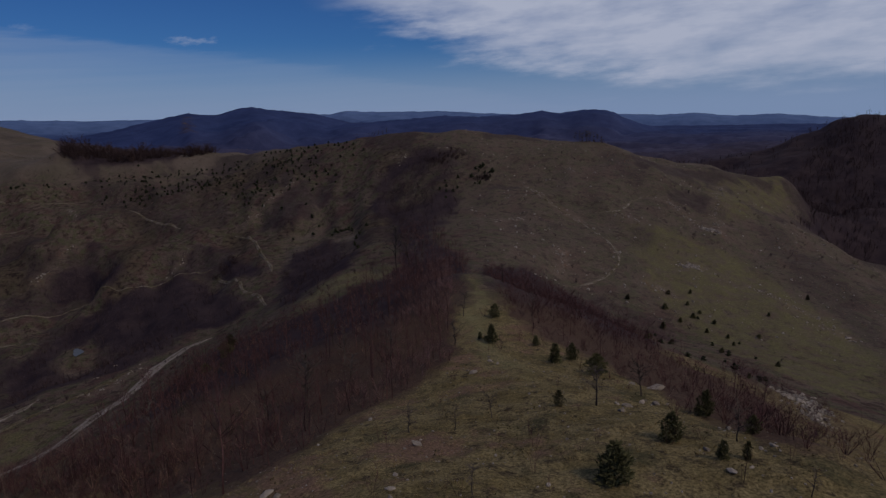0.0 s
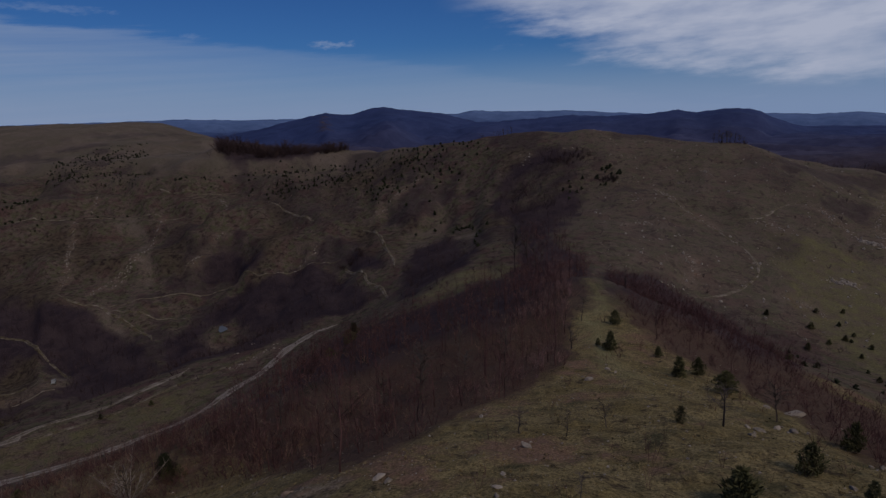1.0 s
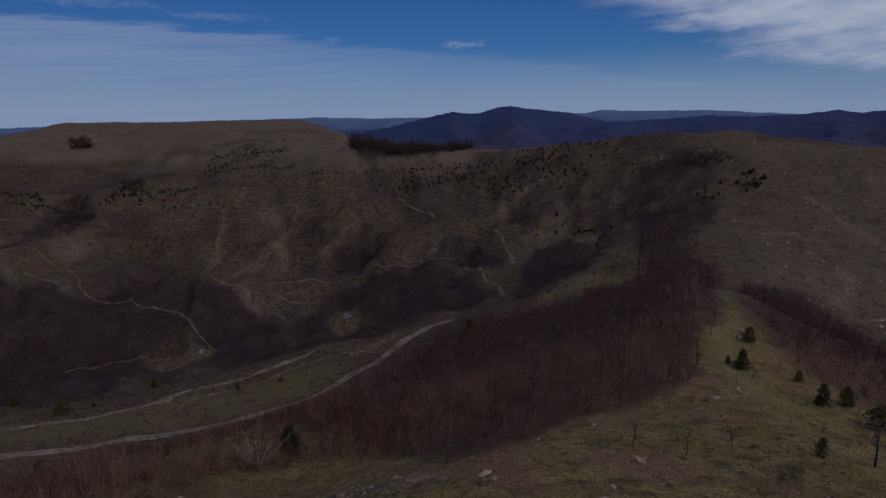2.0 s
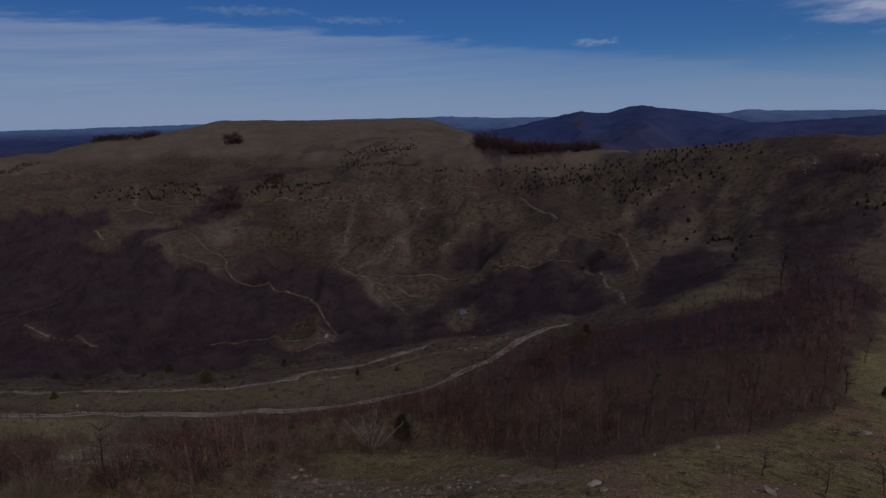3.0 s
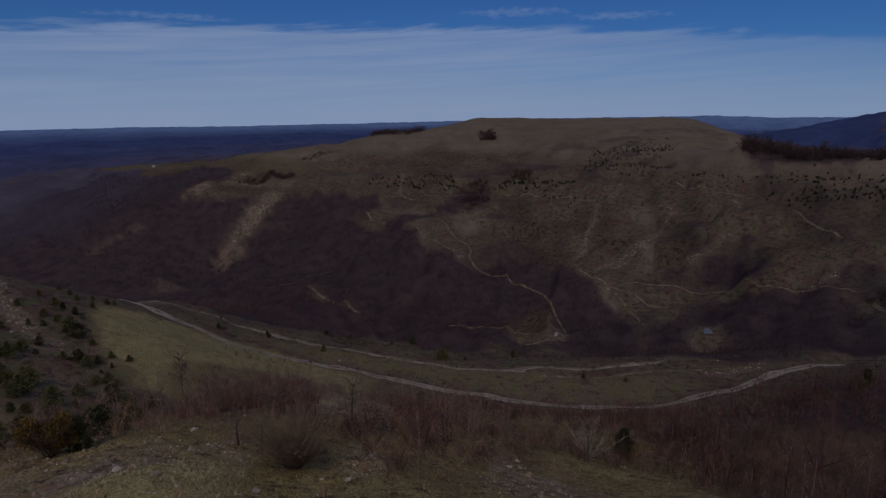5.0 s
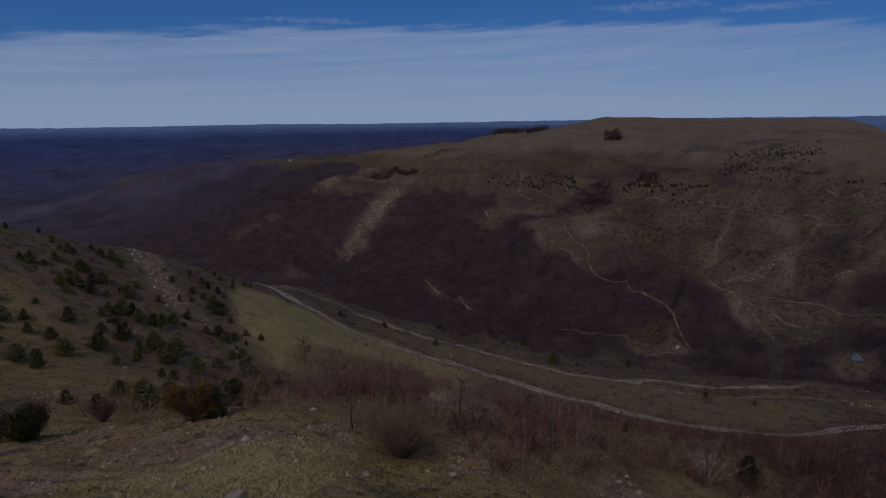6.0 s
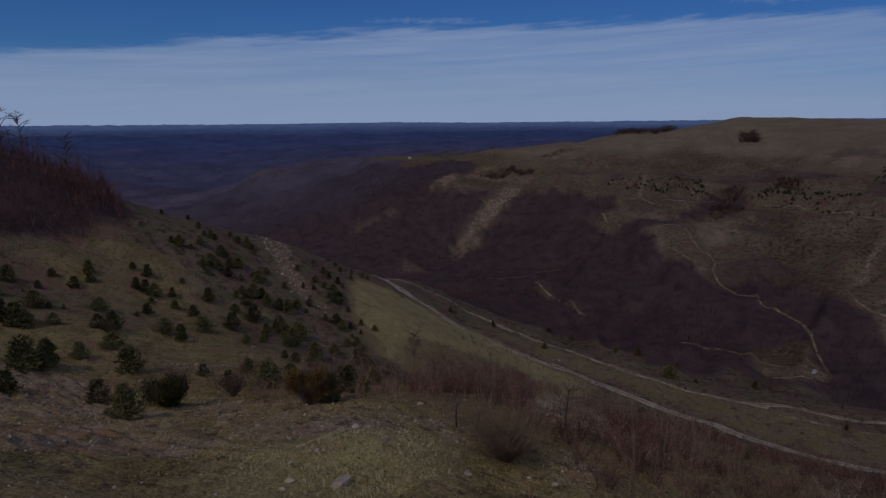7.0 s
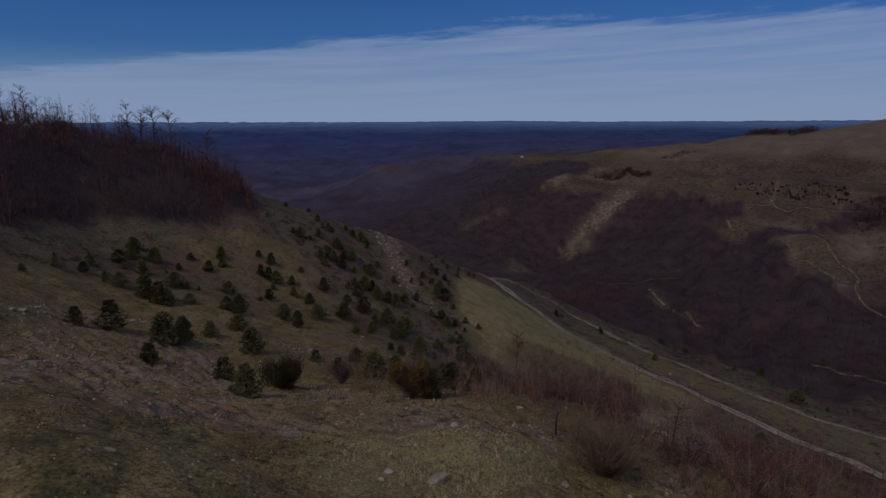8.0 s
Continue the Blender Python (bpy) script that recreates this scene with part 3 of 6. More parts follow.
def bump(t, bsdf, value, strength, distance):
    n = add(t, "ShaderNodeBump")
    n.inputs["Strength"].default_value, n.inputs["Distance"].default_value = strength, distance
    wire(t, value, n.inputs["Height"])
    wire(t, n.outputs[0], bsdf.inputs["Normal"])


def ground_material():
    m, t, bsdf = material("hill_ground")
    place = add(t, "ShaderNodeNewGeometry").outputs["Position"]
    attribute = add(t, "ShaderNodeAttribute", attribute_name="cover")
    parts = add(t, "ShaderNodeSeparateColor")
    wire(t, attribute.outputs["Color"], parts.inputs[0])
    woods, green, bare = parts.outputs
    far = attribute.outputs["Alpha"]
    fine, middle = noise_node(t, place, 2.2, 6, 0.7), noise_node(t, place, 0.23, 6, 0.65)
    large, patchy = noise_node(t, place, 0.035, 5, 0.6), noise_node(t, place, 0.09, 7, 0.7)
    speck = ramp(t, fine, 0.36, 0.64)
    blotch, tuft = noise_node(t, place, 0.85, 8, 0.72), noise_node(t, place, 4.2, 6, 0.74)
    straw = mix(t, ramp(t, tuft, 0.36, 0.64), (0.070, 0.053, 0.025), (0.285, 0.220, 0.110))
    straw = mix(t, ramp(t, middle, 0.44, 0.60), straw, mix(t, ramp(t, tuft, 0.36, 0.64), (0.060, 0.047, 0.020), (0.20, 0.152, 0.070)))
    straw = mix(t, ramp(t, blotch, 0.51, 0.63), straw, mix(t, ramp(t, tuft, 0.4, 0.6), (0.030, 0.023, 0.015), (0.088, 0.065, 0.040)))
    moss = noise_node(t, place, 0.16, 6, 0.7)
    straw = mix(t, ramp(t, moss, 0.55, 0.66), straw, mix(t, ramp(t, tuft, 0.36, 0.64), (0.034, 0.029, 0.016), (0.110, 0.094, 0.046)))
    rust = mix(t, ramp(t, tuft, 0.36, 0.64), (0.085, 0.050, 0.034), (0.235, 0.148, 0.100))
    dry = mix(t, ramp(t, patchy, 0.55, 0.64), straw, rust)
    sward = add(t, "ShaderNodeSeparateColor")
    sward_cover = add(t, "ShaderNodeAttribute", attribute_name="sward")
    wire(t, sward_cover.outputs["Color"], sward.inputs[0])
    clumps = noise_node(t, place, 0.33, 6, 0.72)
    heath = mix(t, speck, (0.0620, 0.0449, 0.0360), (0.1420, 0.1050, 0.0840))
    heath = mix(t, ramp(t, middle, 0.44, 0.56), heath, mix(t, speck, (0.047, 0.0435, 0.025), (0.100, 0.0915, 0.054)))
    heath = mix(t, ramp(t, patchy, 0.50, 0.60), heath, mix(t, speck, (0.0500, 0.0296, 0.0260), (0.1150, 0.0707, 0.0600)))
    heath = mix(t, ramp(t, clumps, 0.52, 0.60), heath, mix(t, speck, (0.0260, 0.0172, 0.0160), (0.0600, 0.0411, 0.0340)))
    upland = mix(t, ramp(t, patchy, 0.40, 0.62), (0.108, 0.082, 0.066), (0.152, 0.117, 0.095))
    upland = mix(t, ramp(t, large, 0.44, 0.58), upland, (0.084, 0.073, 0.052))
    upland = mix(t, ramp(t, clumps, 0.56, 0.63), upland, (0.066, 0.048, 0.038))
    upland = mix(t, 0.4, upland, mix(t, speck, (0.06, 0.045, 0.034), (0.24, 0.19, 0.145)))
    heath = mix(t, sward_cover.outputs["Alpha"], heath, upland)
    dry = mix(t, sward.outputs[0], heath, dry)
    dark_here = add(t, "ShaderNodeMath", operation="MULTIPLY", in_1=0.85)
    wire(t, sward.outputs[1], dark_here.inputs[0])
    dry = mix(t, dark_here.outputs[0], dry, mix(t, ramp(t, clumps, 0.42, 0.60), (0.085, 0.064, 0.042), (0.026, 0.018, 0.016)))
    worn_here = add(t, "ShaderNodeMath", operation="MULTIPLY")
    wire(t, sward.outputs[2], worn_here.inputs[0])
    wire(t, ramp(t, patchy, 0.40, 0.62), worn_here.inputs[1])
    dry = mix(t, worn_here.outputs[0], dry, mix(t, speck, (0.075, 0.058, 0.045), (0.21, 0.17, 0.135)))
    turf = mix(t, speck, (0.0700, 0.0624, 0.0307), (0.1750, 0.1512, 0.0763))
    turf = mix(t, sward.outputs[0], turf, mix(t, ramp(t, tuft, 0.36, 0.64), (0.095, 0.087, 0.040), (0.305, 0.264, 0.137)))
    green_here = add(t, "ShaderNodeMath", operation="MULTIPLY")
    wire(t, green, green_here.inputs[0])
    wire(t, ramp(t, middle, 0.33, 0.62), green_here.inputs[1])
    colour = mix(t, green_here.outputs[0], dry, turf)
    litter = mix(t, speck, (0.0245, 0.0168, 0.0185), (0.077, 0.054, 0.057))
    litter = mix(t, ramp(t, patchy, 0.42, 0.62), litter, (0.030, 0.021, 0.0262))
    litter = mix(t, sward.outputs[0], litter, mix(t, ramp(t, tuft, 0.35, 0.65), (0.036, 0.022, 0.017), (0.120, 0.076, 0.055)))
    colour = mix(t, woods, colour, litter)
    layers = add(t, "ShaderNodeMapping")
    layers.inputs["Scale"].default_value = (0.16, 0.16, 2.6)
    wire(t, place, layers.inputs["Vector"])
    strata = noise_node(t, layers.outputs[0], 1.0, 8, 0.75)
    soil = mix(t, ramp(t, strata, 0.38, 0.62), (0.070, 0.047, 0.036), (0.235, 0.172, 0.130))
    soil = mix(t, ramp(t, tuft, 0.5, 0.68), soil, (0.28, 0.235, 0.195))
    soil = mix(t, ramp(t, middle, 0.54, 0.64), soil, (0.185, 0.105, 0.065))
    soil = mix(t, ramp(t, blotch, 0.52, 0.62), soil, (0.055, 0.042, 0.032))
    bare_here = add(t, "ShaderNodeMath", operation="MULTIPLY")
    wire(t, bare, bare_here.inputs[0])
    wire(t, ramp(t, patchy, 0.36, 0.60), bare_here.inputs[1])
    colour = mix(t, bare_here.outputs[0], colour, soil)
    # aerial haze painted into the woods' colour, bluer and paler farther out
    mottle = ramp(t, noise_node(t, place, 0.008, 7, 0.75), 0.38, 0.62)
    near_ridge_haze = mix(t, mottle, (0.038, 0.033, 0.054), (0.074, 0.064, 0.100))
    far_ridge_haze = mix(t, mottle, (0.028, 0.042, 0.112), (0.043, 0.061, 0.152))
    last_ridge_haze = mix(t, mottle, (0.085, 0.135, 0.27), (0.12, 0.18, 0.34))
    colour = mix(t, ramp(t, far, 0.0, 0.14), colour, near_ridge_haze)
    colour = mix(t, ramp(t, far, 0.15, 0.45), colour, far_ridge_haze)
    colour = mix(t, ramp(t, far, 0.66, 0.98), colour, last_ridge_haze)
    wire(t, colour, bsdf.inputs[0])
    both = add(t, "ShaderNodeMath", operation="MULTIPLY_ADD", in_1=0.35)
    wire(t, fine, both.inputs[0])
    wire(t, middle, both.inputs[2])
    bump(t, bsdf, both.outputs[0], 0.6, 0.2)
    bsdf.inputs["Roughness"].default_value = 0.97
    return m


def varied(name, dark, light, rough=0.9, grain=8.0, relief=0.03, island=False):
    """A surface that varies from piece to piece and by a fine grain."""
    m, t, bsdf = material(name)
    coords = add(t, "ShaderNodeTexCoord").outputs["Object"]
    grain_value = noise_node(t, coords, grain, 5, 0.65)
    if island:
        chance = add(t, "ShaderNodeNewGeometry").outputs["Random Per Island"]
    else:
        chance = add(t, "ShaderNodeObjectInfo").outputs["Random"]
    blend = add(t, "ShaderNodeMath", operation="MULTIPLY_ADD", in_1=0.5)
    wire(t, chance, blend.inputs[0])
    half = add(t, "ShaderNodeMath", operation="MULTIPLY_ADD", in_1=1.3, in_2=-0.4)
    wire(t, grain_value, half.inputs[0])
    wire(t, half.outputs[0], blend.inputs[2])
    wire(t, mix(t, blend.outputs[0], dark, light), bsdf.inputs[0])
    bsdf.inputs["Roughness"].default_value = rough
    if relief:
        bump(t, bsdf, grain_value, 0.6, relief)
    return m


GROUND = ground_material()


def track_material():
    m, t, bsdf = material("track_dirt")
    place = add(t, "ShaderNodeNewGeometry").outputs["Position"]
    worn = add(t, "ShaderNodeAttribute", attribute_name="worn").outputs["Fac"]
    fine, patchy = noise_node(t, place, 1.6, 6, 0.7), noise_node(t, place, 0.25, 5, 0.65)
    dirt = mix(t, ramp(t, fine, 0.35, 0.65), (0.15, 0.123, 0.104), (0.33, 0.278, 0.24))
    verge = mix(t, ramp(t, fine, 0.35, 0.65), (0.045, 0.036, 0.02), (0.12, 0.094, 0.054))
    amount = add(t, "ShaderNodeMath", operation="MULTIPLY_ADD", in_1=1.4)
    wire(t, patchy, amount.inputs[0])
    wire(t, worn, amount.inputs[2])
    wire(t, mix(t, ramp(t, amount.outputs[0], 0.95, 1.45), verge, dirt), bsdf.inputs[0])
    bump(t, bsdf, fine, 0.6, 0.06)
    return m


DIRT = track_material()
PALE_TWIGS = varied("pale_twigs", (0.048, 0.034, 0.024), (0.24, 0.172, 0.124), 0.85, 1.0, 0.0, True)
ROCK = varied("sandstone", (0.11, 0.092, 0.076), (0.40, 0.335, 0.275), 0.9, 3.0, 0.05)
STONES = varied("loose_stones", (0.09, 0.075, 0.062), (0.40, 0.345, 0.295), 0.9, 3.0, 0.0, True)
# dark copse twigs, used also as the shaded twigs of the east hill
THICKET_AND_SHADE = varied("thicket_and_shaded_twigs", (0.022, 0.0145, 0.016), (0.100, 0.064, 0.060), 0.85, 1.0, 0.0, True)
TWIGS = varied("bare_twigs", (0.0155, 0.0106, 0.0126), (0.119, 0.080, 0.084), 0.85, 1.0, 0.0, True)
SPUR_TWIGS = varied("brown_twigs", (0.0165, 0.0088, 0.0092), (0.168, 0.086, 0.084), 0.85, 1.0, 0.0, True)
RED_TWIGS = varied("red_twigs", (0.045, 0.024, 0.018), (0.35, 0.212, 0.16), 0.85, 1.0, 0.0, True)
PALE_BARK = varied("pale_bark", (0.13, 0.105, 0.088), (0.36, 0.30, 0.26), 0.85, 5.0, 0.0, True)
PURPLE_TWIGS = varied("purple_twigs", (0.045, 0.024, 0.023), (0.31, 0.185, 0.170), 0.85, 1.0, 0.0, True)
SLIM_BARK = varied("young_bark", (0.055, 0.034, 0.028), (0.27, 0.185, 0.15), 0.85, 5.0, 0.0, True)
GREY_BARK = varied("grey_bark", (0.042, 0.033, 0.029), (0.135, 0.108, 0.095), 0.85, 5.0, 0.01)
NEEDLES = varied("pine_needles", (0.034, 0.035, 0.017), (0.130, 0.120, 0.056), 0.6, 2.0, 0.0, True)
CEDAR = varied("dark_needles", (0.013, 0.017, 0.010), (0.046, 0.048, 0.026), 0.7, 2.0, 0.0, True)
RUST_NEEDLES = varied("rusty_foliage", (0.09, 0.057, 0.016), (0.19, 0.118, 0.038), 0.7, 2.0, 0.0, True)
OLIVE_LEAVES = varied("olive_foliage", (0.030, 0.032, 0.013), (0.105, 0.098, 0.038), 0.7, 2.0, 0.0, True)
TRUNK = varied("pine_bark", (0.05, 0.035, 0.028), (0.12, 0.085, 0.065), 0.9, 6.0, 0.01)
TUFTS = varied("grass_tufts", (0.045, 0.036, 0.016), (0.44, 0.325, 0.165), 0.8, 1.0, 0.0, True)
MOUND_GRASS = varied("mound_grass", (0.15, 0.132, 0.065), (0.56, 0.475, 0.30), 0.8, 1.0, 0.0, True)
WEEDS = varied("dark_weeds", (0.020, 0.018, 0.009), (0.085, 0.070, 0.033), 0.8, 1.0, 0.0, True)
SHALE = varied("brown_shale", (0.055, 0.037, 0.028), (0.33, 0.235, 0.17), 0.9, 3.0, 0.0, True)
WATER = varied("still_water", (0.09, 0.105, 0.13), (0.13, 0.15, 0.175), 0.3, 0.4, 0.0)
WHITE = varied("white_paint", (0.22, 0.22, 0.215), (0.32, 0.32, 0.31), 0.4, 3.0, 0.0)
GLASS = varied("dark_glass", (0.02, 0.022, 0.025), (0.03, 0.032, 0.035), 0.08, 2.0, 0.0)
RUBBER = varied("tyre_rubber", (0.02, 0.02, 0.02), (0.04, 0.04, 0.04), 0.8, 5.0, 0.0)


# ---- mesh helpers ----
def color_attribute(mesh, name, values):
    attribute = mesh.color_attributes.new(name, "FLOAT_COLOR", "POINT")
    attribute.data.foreach_set("color", values.astype(np.float32).ravel())


def fast_mesh(name, verts, faces, smooth=False):
    """A mesh from arrays of points and of faces that all have the same number of corners."""
    mesh = bpy.data.meshes.new(name)
    k = faces.shape[1]
    mesh.vertices.add(len(verts)), mesh.loops.add(faces.size), mesh.polygons.add(len(faces))
    mesh.vertices.foreach_set("co", np.ascontiguousarray(verts, np.float32).ravel())
    mesh.loops.foreach_set("vertex_index", np.ascontiguousarray(faces, np.int32).ravel())
    mesh.polygons.foreach_set("loop_start", np.arange(0, faces.size, k, dtype=np.int32))
    mesh.polygons.foreach_set("use_smooth", np.full(len(faces), smooth, bool))
    mesh.update(calc_edges=True)
    return mesh


def sheet(rows, cols):
    a = (np.arange(rows - 1)[:, None] * cols + np.arange(cols - 1)[None, :]).ravel()
    return np.stack([a, a + 1, a + cols + 1, a + cols], 1)


def part(name, mesh, mat, parent, label=""):
    ob = new(name, mesh)
    if not mesh.materials:
        mesh.materials.append(mat)
    ob.parent = parent
    if label:
        ob["label"] = label
    return ob


class Pieces:
    """Triangles gathered for one mesh."""

    def __init__(self):
        self.v, self.f = [], []

    def spike(self, a, b, ra, rb=0.0):
        """A three-sided tapered stem from a to b."""
        a, b = Vector(a), Vector(b)
        d = (b - a).normalized()
        u = d.orthogonal().normalized()
        w = d.cross(u)
        n = len(self.v)
        for k in range(3):
            c, s = math.cos(k * 2.0944), math.sin(k * 2.0944)
            self.v.append(a + (u * c + w * s) * ra)
        if rb <= 0:
            self.v.append(b)
            self.f += [(n, n + 1, n + 3), (n + 1, n + 2, n + 3), (n + 2, n, n + 3)]
            return
        for k in range(3):
            c, s = math.cos(k * 2.0944), math.sin(k * 2.0944)
            self.v.append(b + (u * c + w * s) * rb)
        for k in range(3):
            j = (k + 1) % 3
            self.f += [(n + k, n + j, n + 3 + j), (n + k, n + 3 + j, n + 3 + k)]

    def twig(self, a, b, width, turn):
        """A twig too thin to show its roundness."""
        a, b = Vector(a), Vector(b)
        d = (b - a).normalized()
        u = d.orthogonal().normalized()
        side = (u * math.cos(turn) + d.cross(u) * math.sin(turn)) * width
        self.tri(a - side, a + side, b)

    def tri(self, a, b, c):
        n = len(self.v)
        self.v += [Vector(a), Vector(b), Vector(c)]
        self.f.append((n, n + 1, n + 2))

    def arrays(self):
        return np.array([tuple(p) for p in self.v], float), np.array(self.f, int)

    def mesh(self, name):
        return fast_mesh(name, *self.arrays())


def spread(name, variants, x, y, size, mat, label, category, sink=0.03, tall=None, rng=None):
    """Many plants or stones joined into one mesh that follows the ground."""
    rng = rng or np.random.default_rng(5)
    n = len(x)
    z = height(x, y) - sink * size
    pick, turn = rng.integers(0, len(variants), n), rng.uniform(0, 2 * np.pi, n)
    tall = rng.uniform(0.8, 1.25, n) if tall is None else tall
    vs, fs, base = [], [], 0
    for k, (v, f) in enumerate(variants):
        i = np.where(pick == k)[0]
        if not len(i):
            continue
        c, s = np.cos(turn[i])[:, None], np.sin(turn[i])[:, None]
        px = (v[None, :, 0] * c - v[None, :, 1] * s) * size[i][:, None] + x[i][:, None]
        py = (v[None, :, 0] * s + v[None, :, 1] * c) * size[i][:, None] + y[i][:, None]
        pz = v[None, :, 2] * (size * tall)[i][:, None] + z[i][:, None]
        vs.append(np.stack([px, py, pz], 2).reshape(-1, 3))
        fs.append((f[None] + (base + np.arange(len(i)) * len(v))[:, None, None]).reshape(-1, 3))
        base += len(i) * len(v)
    ob = new(name, fast_mesh(name, np.concatenate(vs), np.concatenate(fs)))
    ob.data.materials.append(mat)
    return tagged(ob, label, category, kind="stuff")


def random_in(polygon, per_area, rng, ragged=True):
    """Random points in a polygon of the plan, so many to the square metre."""
    p = np.array(polygon, float)
    (x0, y0), (x1, y1) = p.min(0), p.max(0)
    n = max(1, int((x1 - x0) * (y1 - y0) * per_area))
    x, y = rng.uniform(x0, x1, n), rng.uniform(y0, y1, n)
    wx, wy = warped(x, y, 0) if ragged else (x, y)
    keep = inside(polygon, wx, wy)
    return x[keep], y[keep]


# ---- ground ----
def build_ground():
    angle = np.radians(np.concatenate([np.arange(-42, 136, 0.38), np.arange(136, 318.01, 2.6)]))
    radius = np.concatenate([[0.01, 1.5, 3.0], 4.5 * 1.0100 ** np.arange(0, 900)])
    radius = radius[radius < 4880]
    x = (-np.sin(angle)[None, :] * radius[:, None]).ravel()
    y = (np.cos(angle)[None, :] * radius[:, None]).ravel()
    z = height(x, y)
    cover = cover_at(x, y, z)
    r = np.hypot(x, y)
    canopy = cover[:, 0] * np.clip((r - 500) / 500, 0, 1)
    z = z + canopy * (fractal(x, y, 14.0, 70, 3) * 3.0)
    mesh = fast_mesh("ground", np.stack([x, y, z], 1), sheet(len(radius), len(angle)), True)
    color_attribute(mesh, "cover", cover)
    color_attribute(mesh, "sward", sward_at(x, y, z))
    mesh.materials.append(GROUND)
    return tagged(new("ground", mesh), "rolling hills of dry grass with bare woods", "ground", kind="structure")


build_ground()


def dirt_track(name, width, line, bare=1.0):
    """A worn dirt track laid on the ground along a line of the plan."""
    p = np.array(line, float)
    d = np.concatenate([[0], np.cumsum(np.hypot(*np.diff(p, axis=0).T))])
    s = np.arange(0, d[-1], 1.2)
    # smooth the line
    x, y = np.interp(s, d, p[:, 0]), np.interp(s, d, p[:, 1])
    k = np.hanning(25 if width > 2.5 else 17)
    k /= k.sum()
    x = np.convolve(np.pad(x, len(k) // 2, mode="edge"), k, "valid")
    y = np.convolve(np.pad(y, len(k) // 2, mode="edge"), k, "valid")
    tx, ty = np.gradient(x), np.gradient(y)
    length = np.hypot(tx, ty) + 1e-9
    nx, ny = -ty / length, tx / length
    across = np.array([-0.62, -0.28, 0.0, 0.28, 0.62])
    ends = np.clip(np.minimum(s, s[-1] - s) / 9, 0.15, 1)
    half_l = width * ends * (1 + 0.25 * fractal(x, y, 6.0, 31, 2))
    px = x[:, None] + nx[:, None] * across * half_l[:, None]
    py = y[:, None] + ny[:, None] * across * half_l[:, None]
    lift = np.array([-0.06, 0.07, 0.09, 0.07, -0.06])
    pz = height(px.ravel(), py.ravel()).reshape(px.shape) + lift * np.clip(np.hypot(px, py) / 110, 0.6, 5.0)
    worn = np.tile(np.array([0.0, 0.85, 0.45, 0.85, 0.0]) * (1.0 if width > 2.5 else 0.6) * bare, len(s))
    mesh = fast_mesh("dirt_track", np.stack([px, py, pz], 2).reshape(-1, 3), sheet(len(s), 5), True)
    color_attribute(mesh, "worn", np.repeat(worn[:, None], 4, 1))
    mesh.materials.append(DIRT)
    return tagged(new("road", mesh), "pale worn dirt track across the grass", "road", kind="structure")


dirt_track("main", 4.8, [(-332, -13), (-290, -6), (-249, 2), (-235, 11), (-222, 24), (-212, 40), (-192, 64), (-164, 78), (-151, 90), (-136, 102), (-125, 115), (-112, 132), (-105, 148), (-103, 166), (-105, 189), (-104, 207), (-95, 225)])
dirt_track("bench", 3.2, [(-290, -4), (-284, 20), (-268, 36), (-252, 46), (-210, 75), (-177, 94), (-150, 125), (-157, 117), (-147, 140), (-137, 161), (-137, 178)], 0.75)
dirt_track("bench_low", 1.8, [(-153, 114), (-136, 143), (-123, 177), (-114, 197)], 0.7)
dirt_track("switchback", 1.9, [(-449, 231), (-460, 252), (-455, 258), (-421, 250), (-403, 254), (-386, 251), (-366, 236), (-343, 241), (-310, 241), (-290, 246), (-267, 233), (-255, 229), (-242, 221), (-227, 212)], 0.85)
dirt_track("switchback_low", 1.2, [(-449, 231), (-417, 232), (-384, 231), (-372, 238)])
dirt_track("fork", 1.8, [(-298, 279), (-281, 272), (-266, 277), (-261, 273), (-239, 266), (-222, 259), (-210, 247)])
dirt_track("fork_east", 1.2, [(-260, 274), (-241, 274), (-221, 278), (-199, 267)])
dirt_track("landing", 1.9, [(-280, 164), (-267, 178), (-252, 190), (-235, 213)], 0.7)
dirt_track("landing_low", 1.6, [(-238, 187), (-230, 192), (-222, 201)])
dirt_track("west_spur", 2.2, [(-434, 129), (-416, 133), (-381, 136), (-343, 131), (-328, 132)])
dirt_track("terrace", 1.0, [(-458, 329), (-415, 355), (-367, 370), (-319, 387), (-278, 387)])
dirt_track("terrace_high", 1.3, [(-328, 414), (-301, 411), (-283, 416), (-265, 417)])
dirt_track("slope", 1.3, [(-217, 391), (-194, 375), (-168, 358), (-163, 355)])
dirt_track("terrace_low", 1.0, [(-263, 276), (-249, 284), (-229, 295), (-205, 308), (-173, 299), (-157, 310), (-139, 309), (-126, 309)])
dirt_track("high_cut", 1.3, [(-432, 548), (-405, 548), (-364, 522), (-303, 457)])
dirt_track("rim", 1.2, [(-549, 249), (-534, 266), (-494, 296), (-504, 321)])
dirt_track("chute", 1.8, [(-542, 225), (-520, 222), (-500, 218)])
dirt_track("ledge", 1.3, [(-462, 94), (-455, 121), (-469, 145), (-474, 168)], 0.6)
dirt_track("basin", 1.8, [(-126.8, 302), (-119.4, 295.2), (-111.2, 285), (-99.4, 270.3), (-97.6, 263), (-91.8, 258.1), (-84.7, 250.1), (-75.3, 231.6)])
dirt_track("basin_high", 1.8, [(-130.4, 347), (-120.7, 340.8), (-110.5, 328), (-100, 304.3), (-88.4, 283.2), (-84.2, 269.4)])
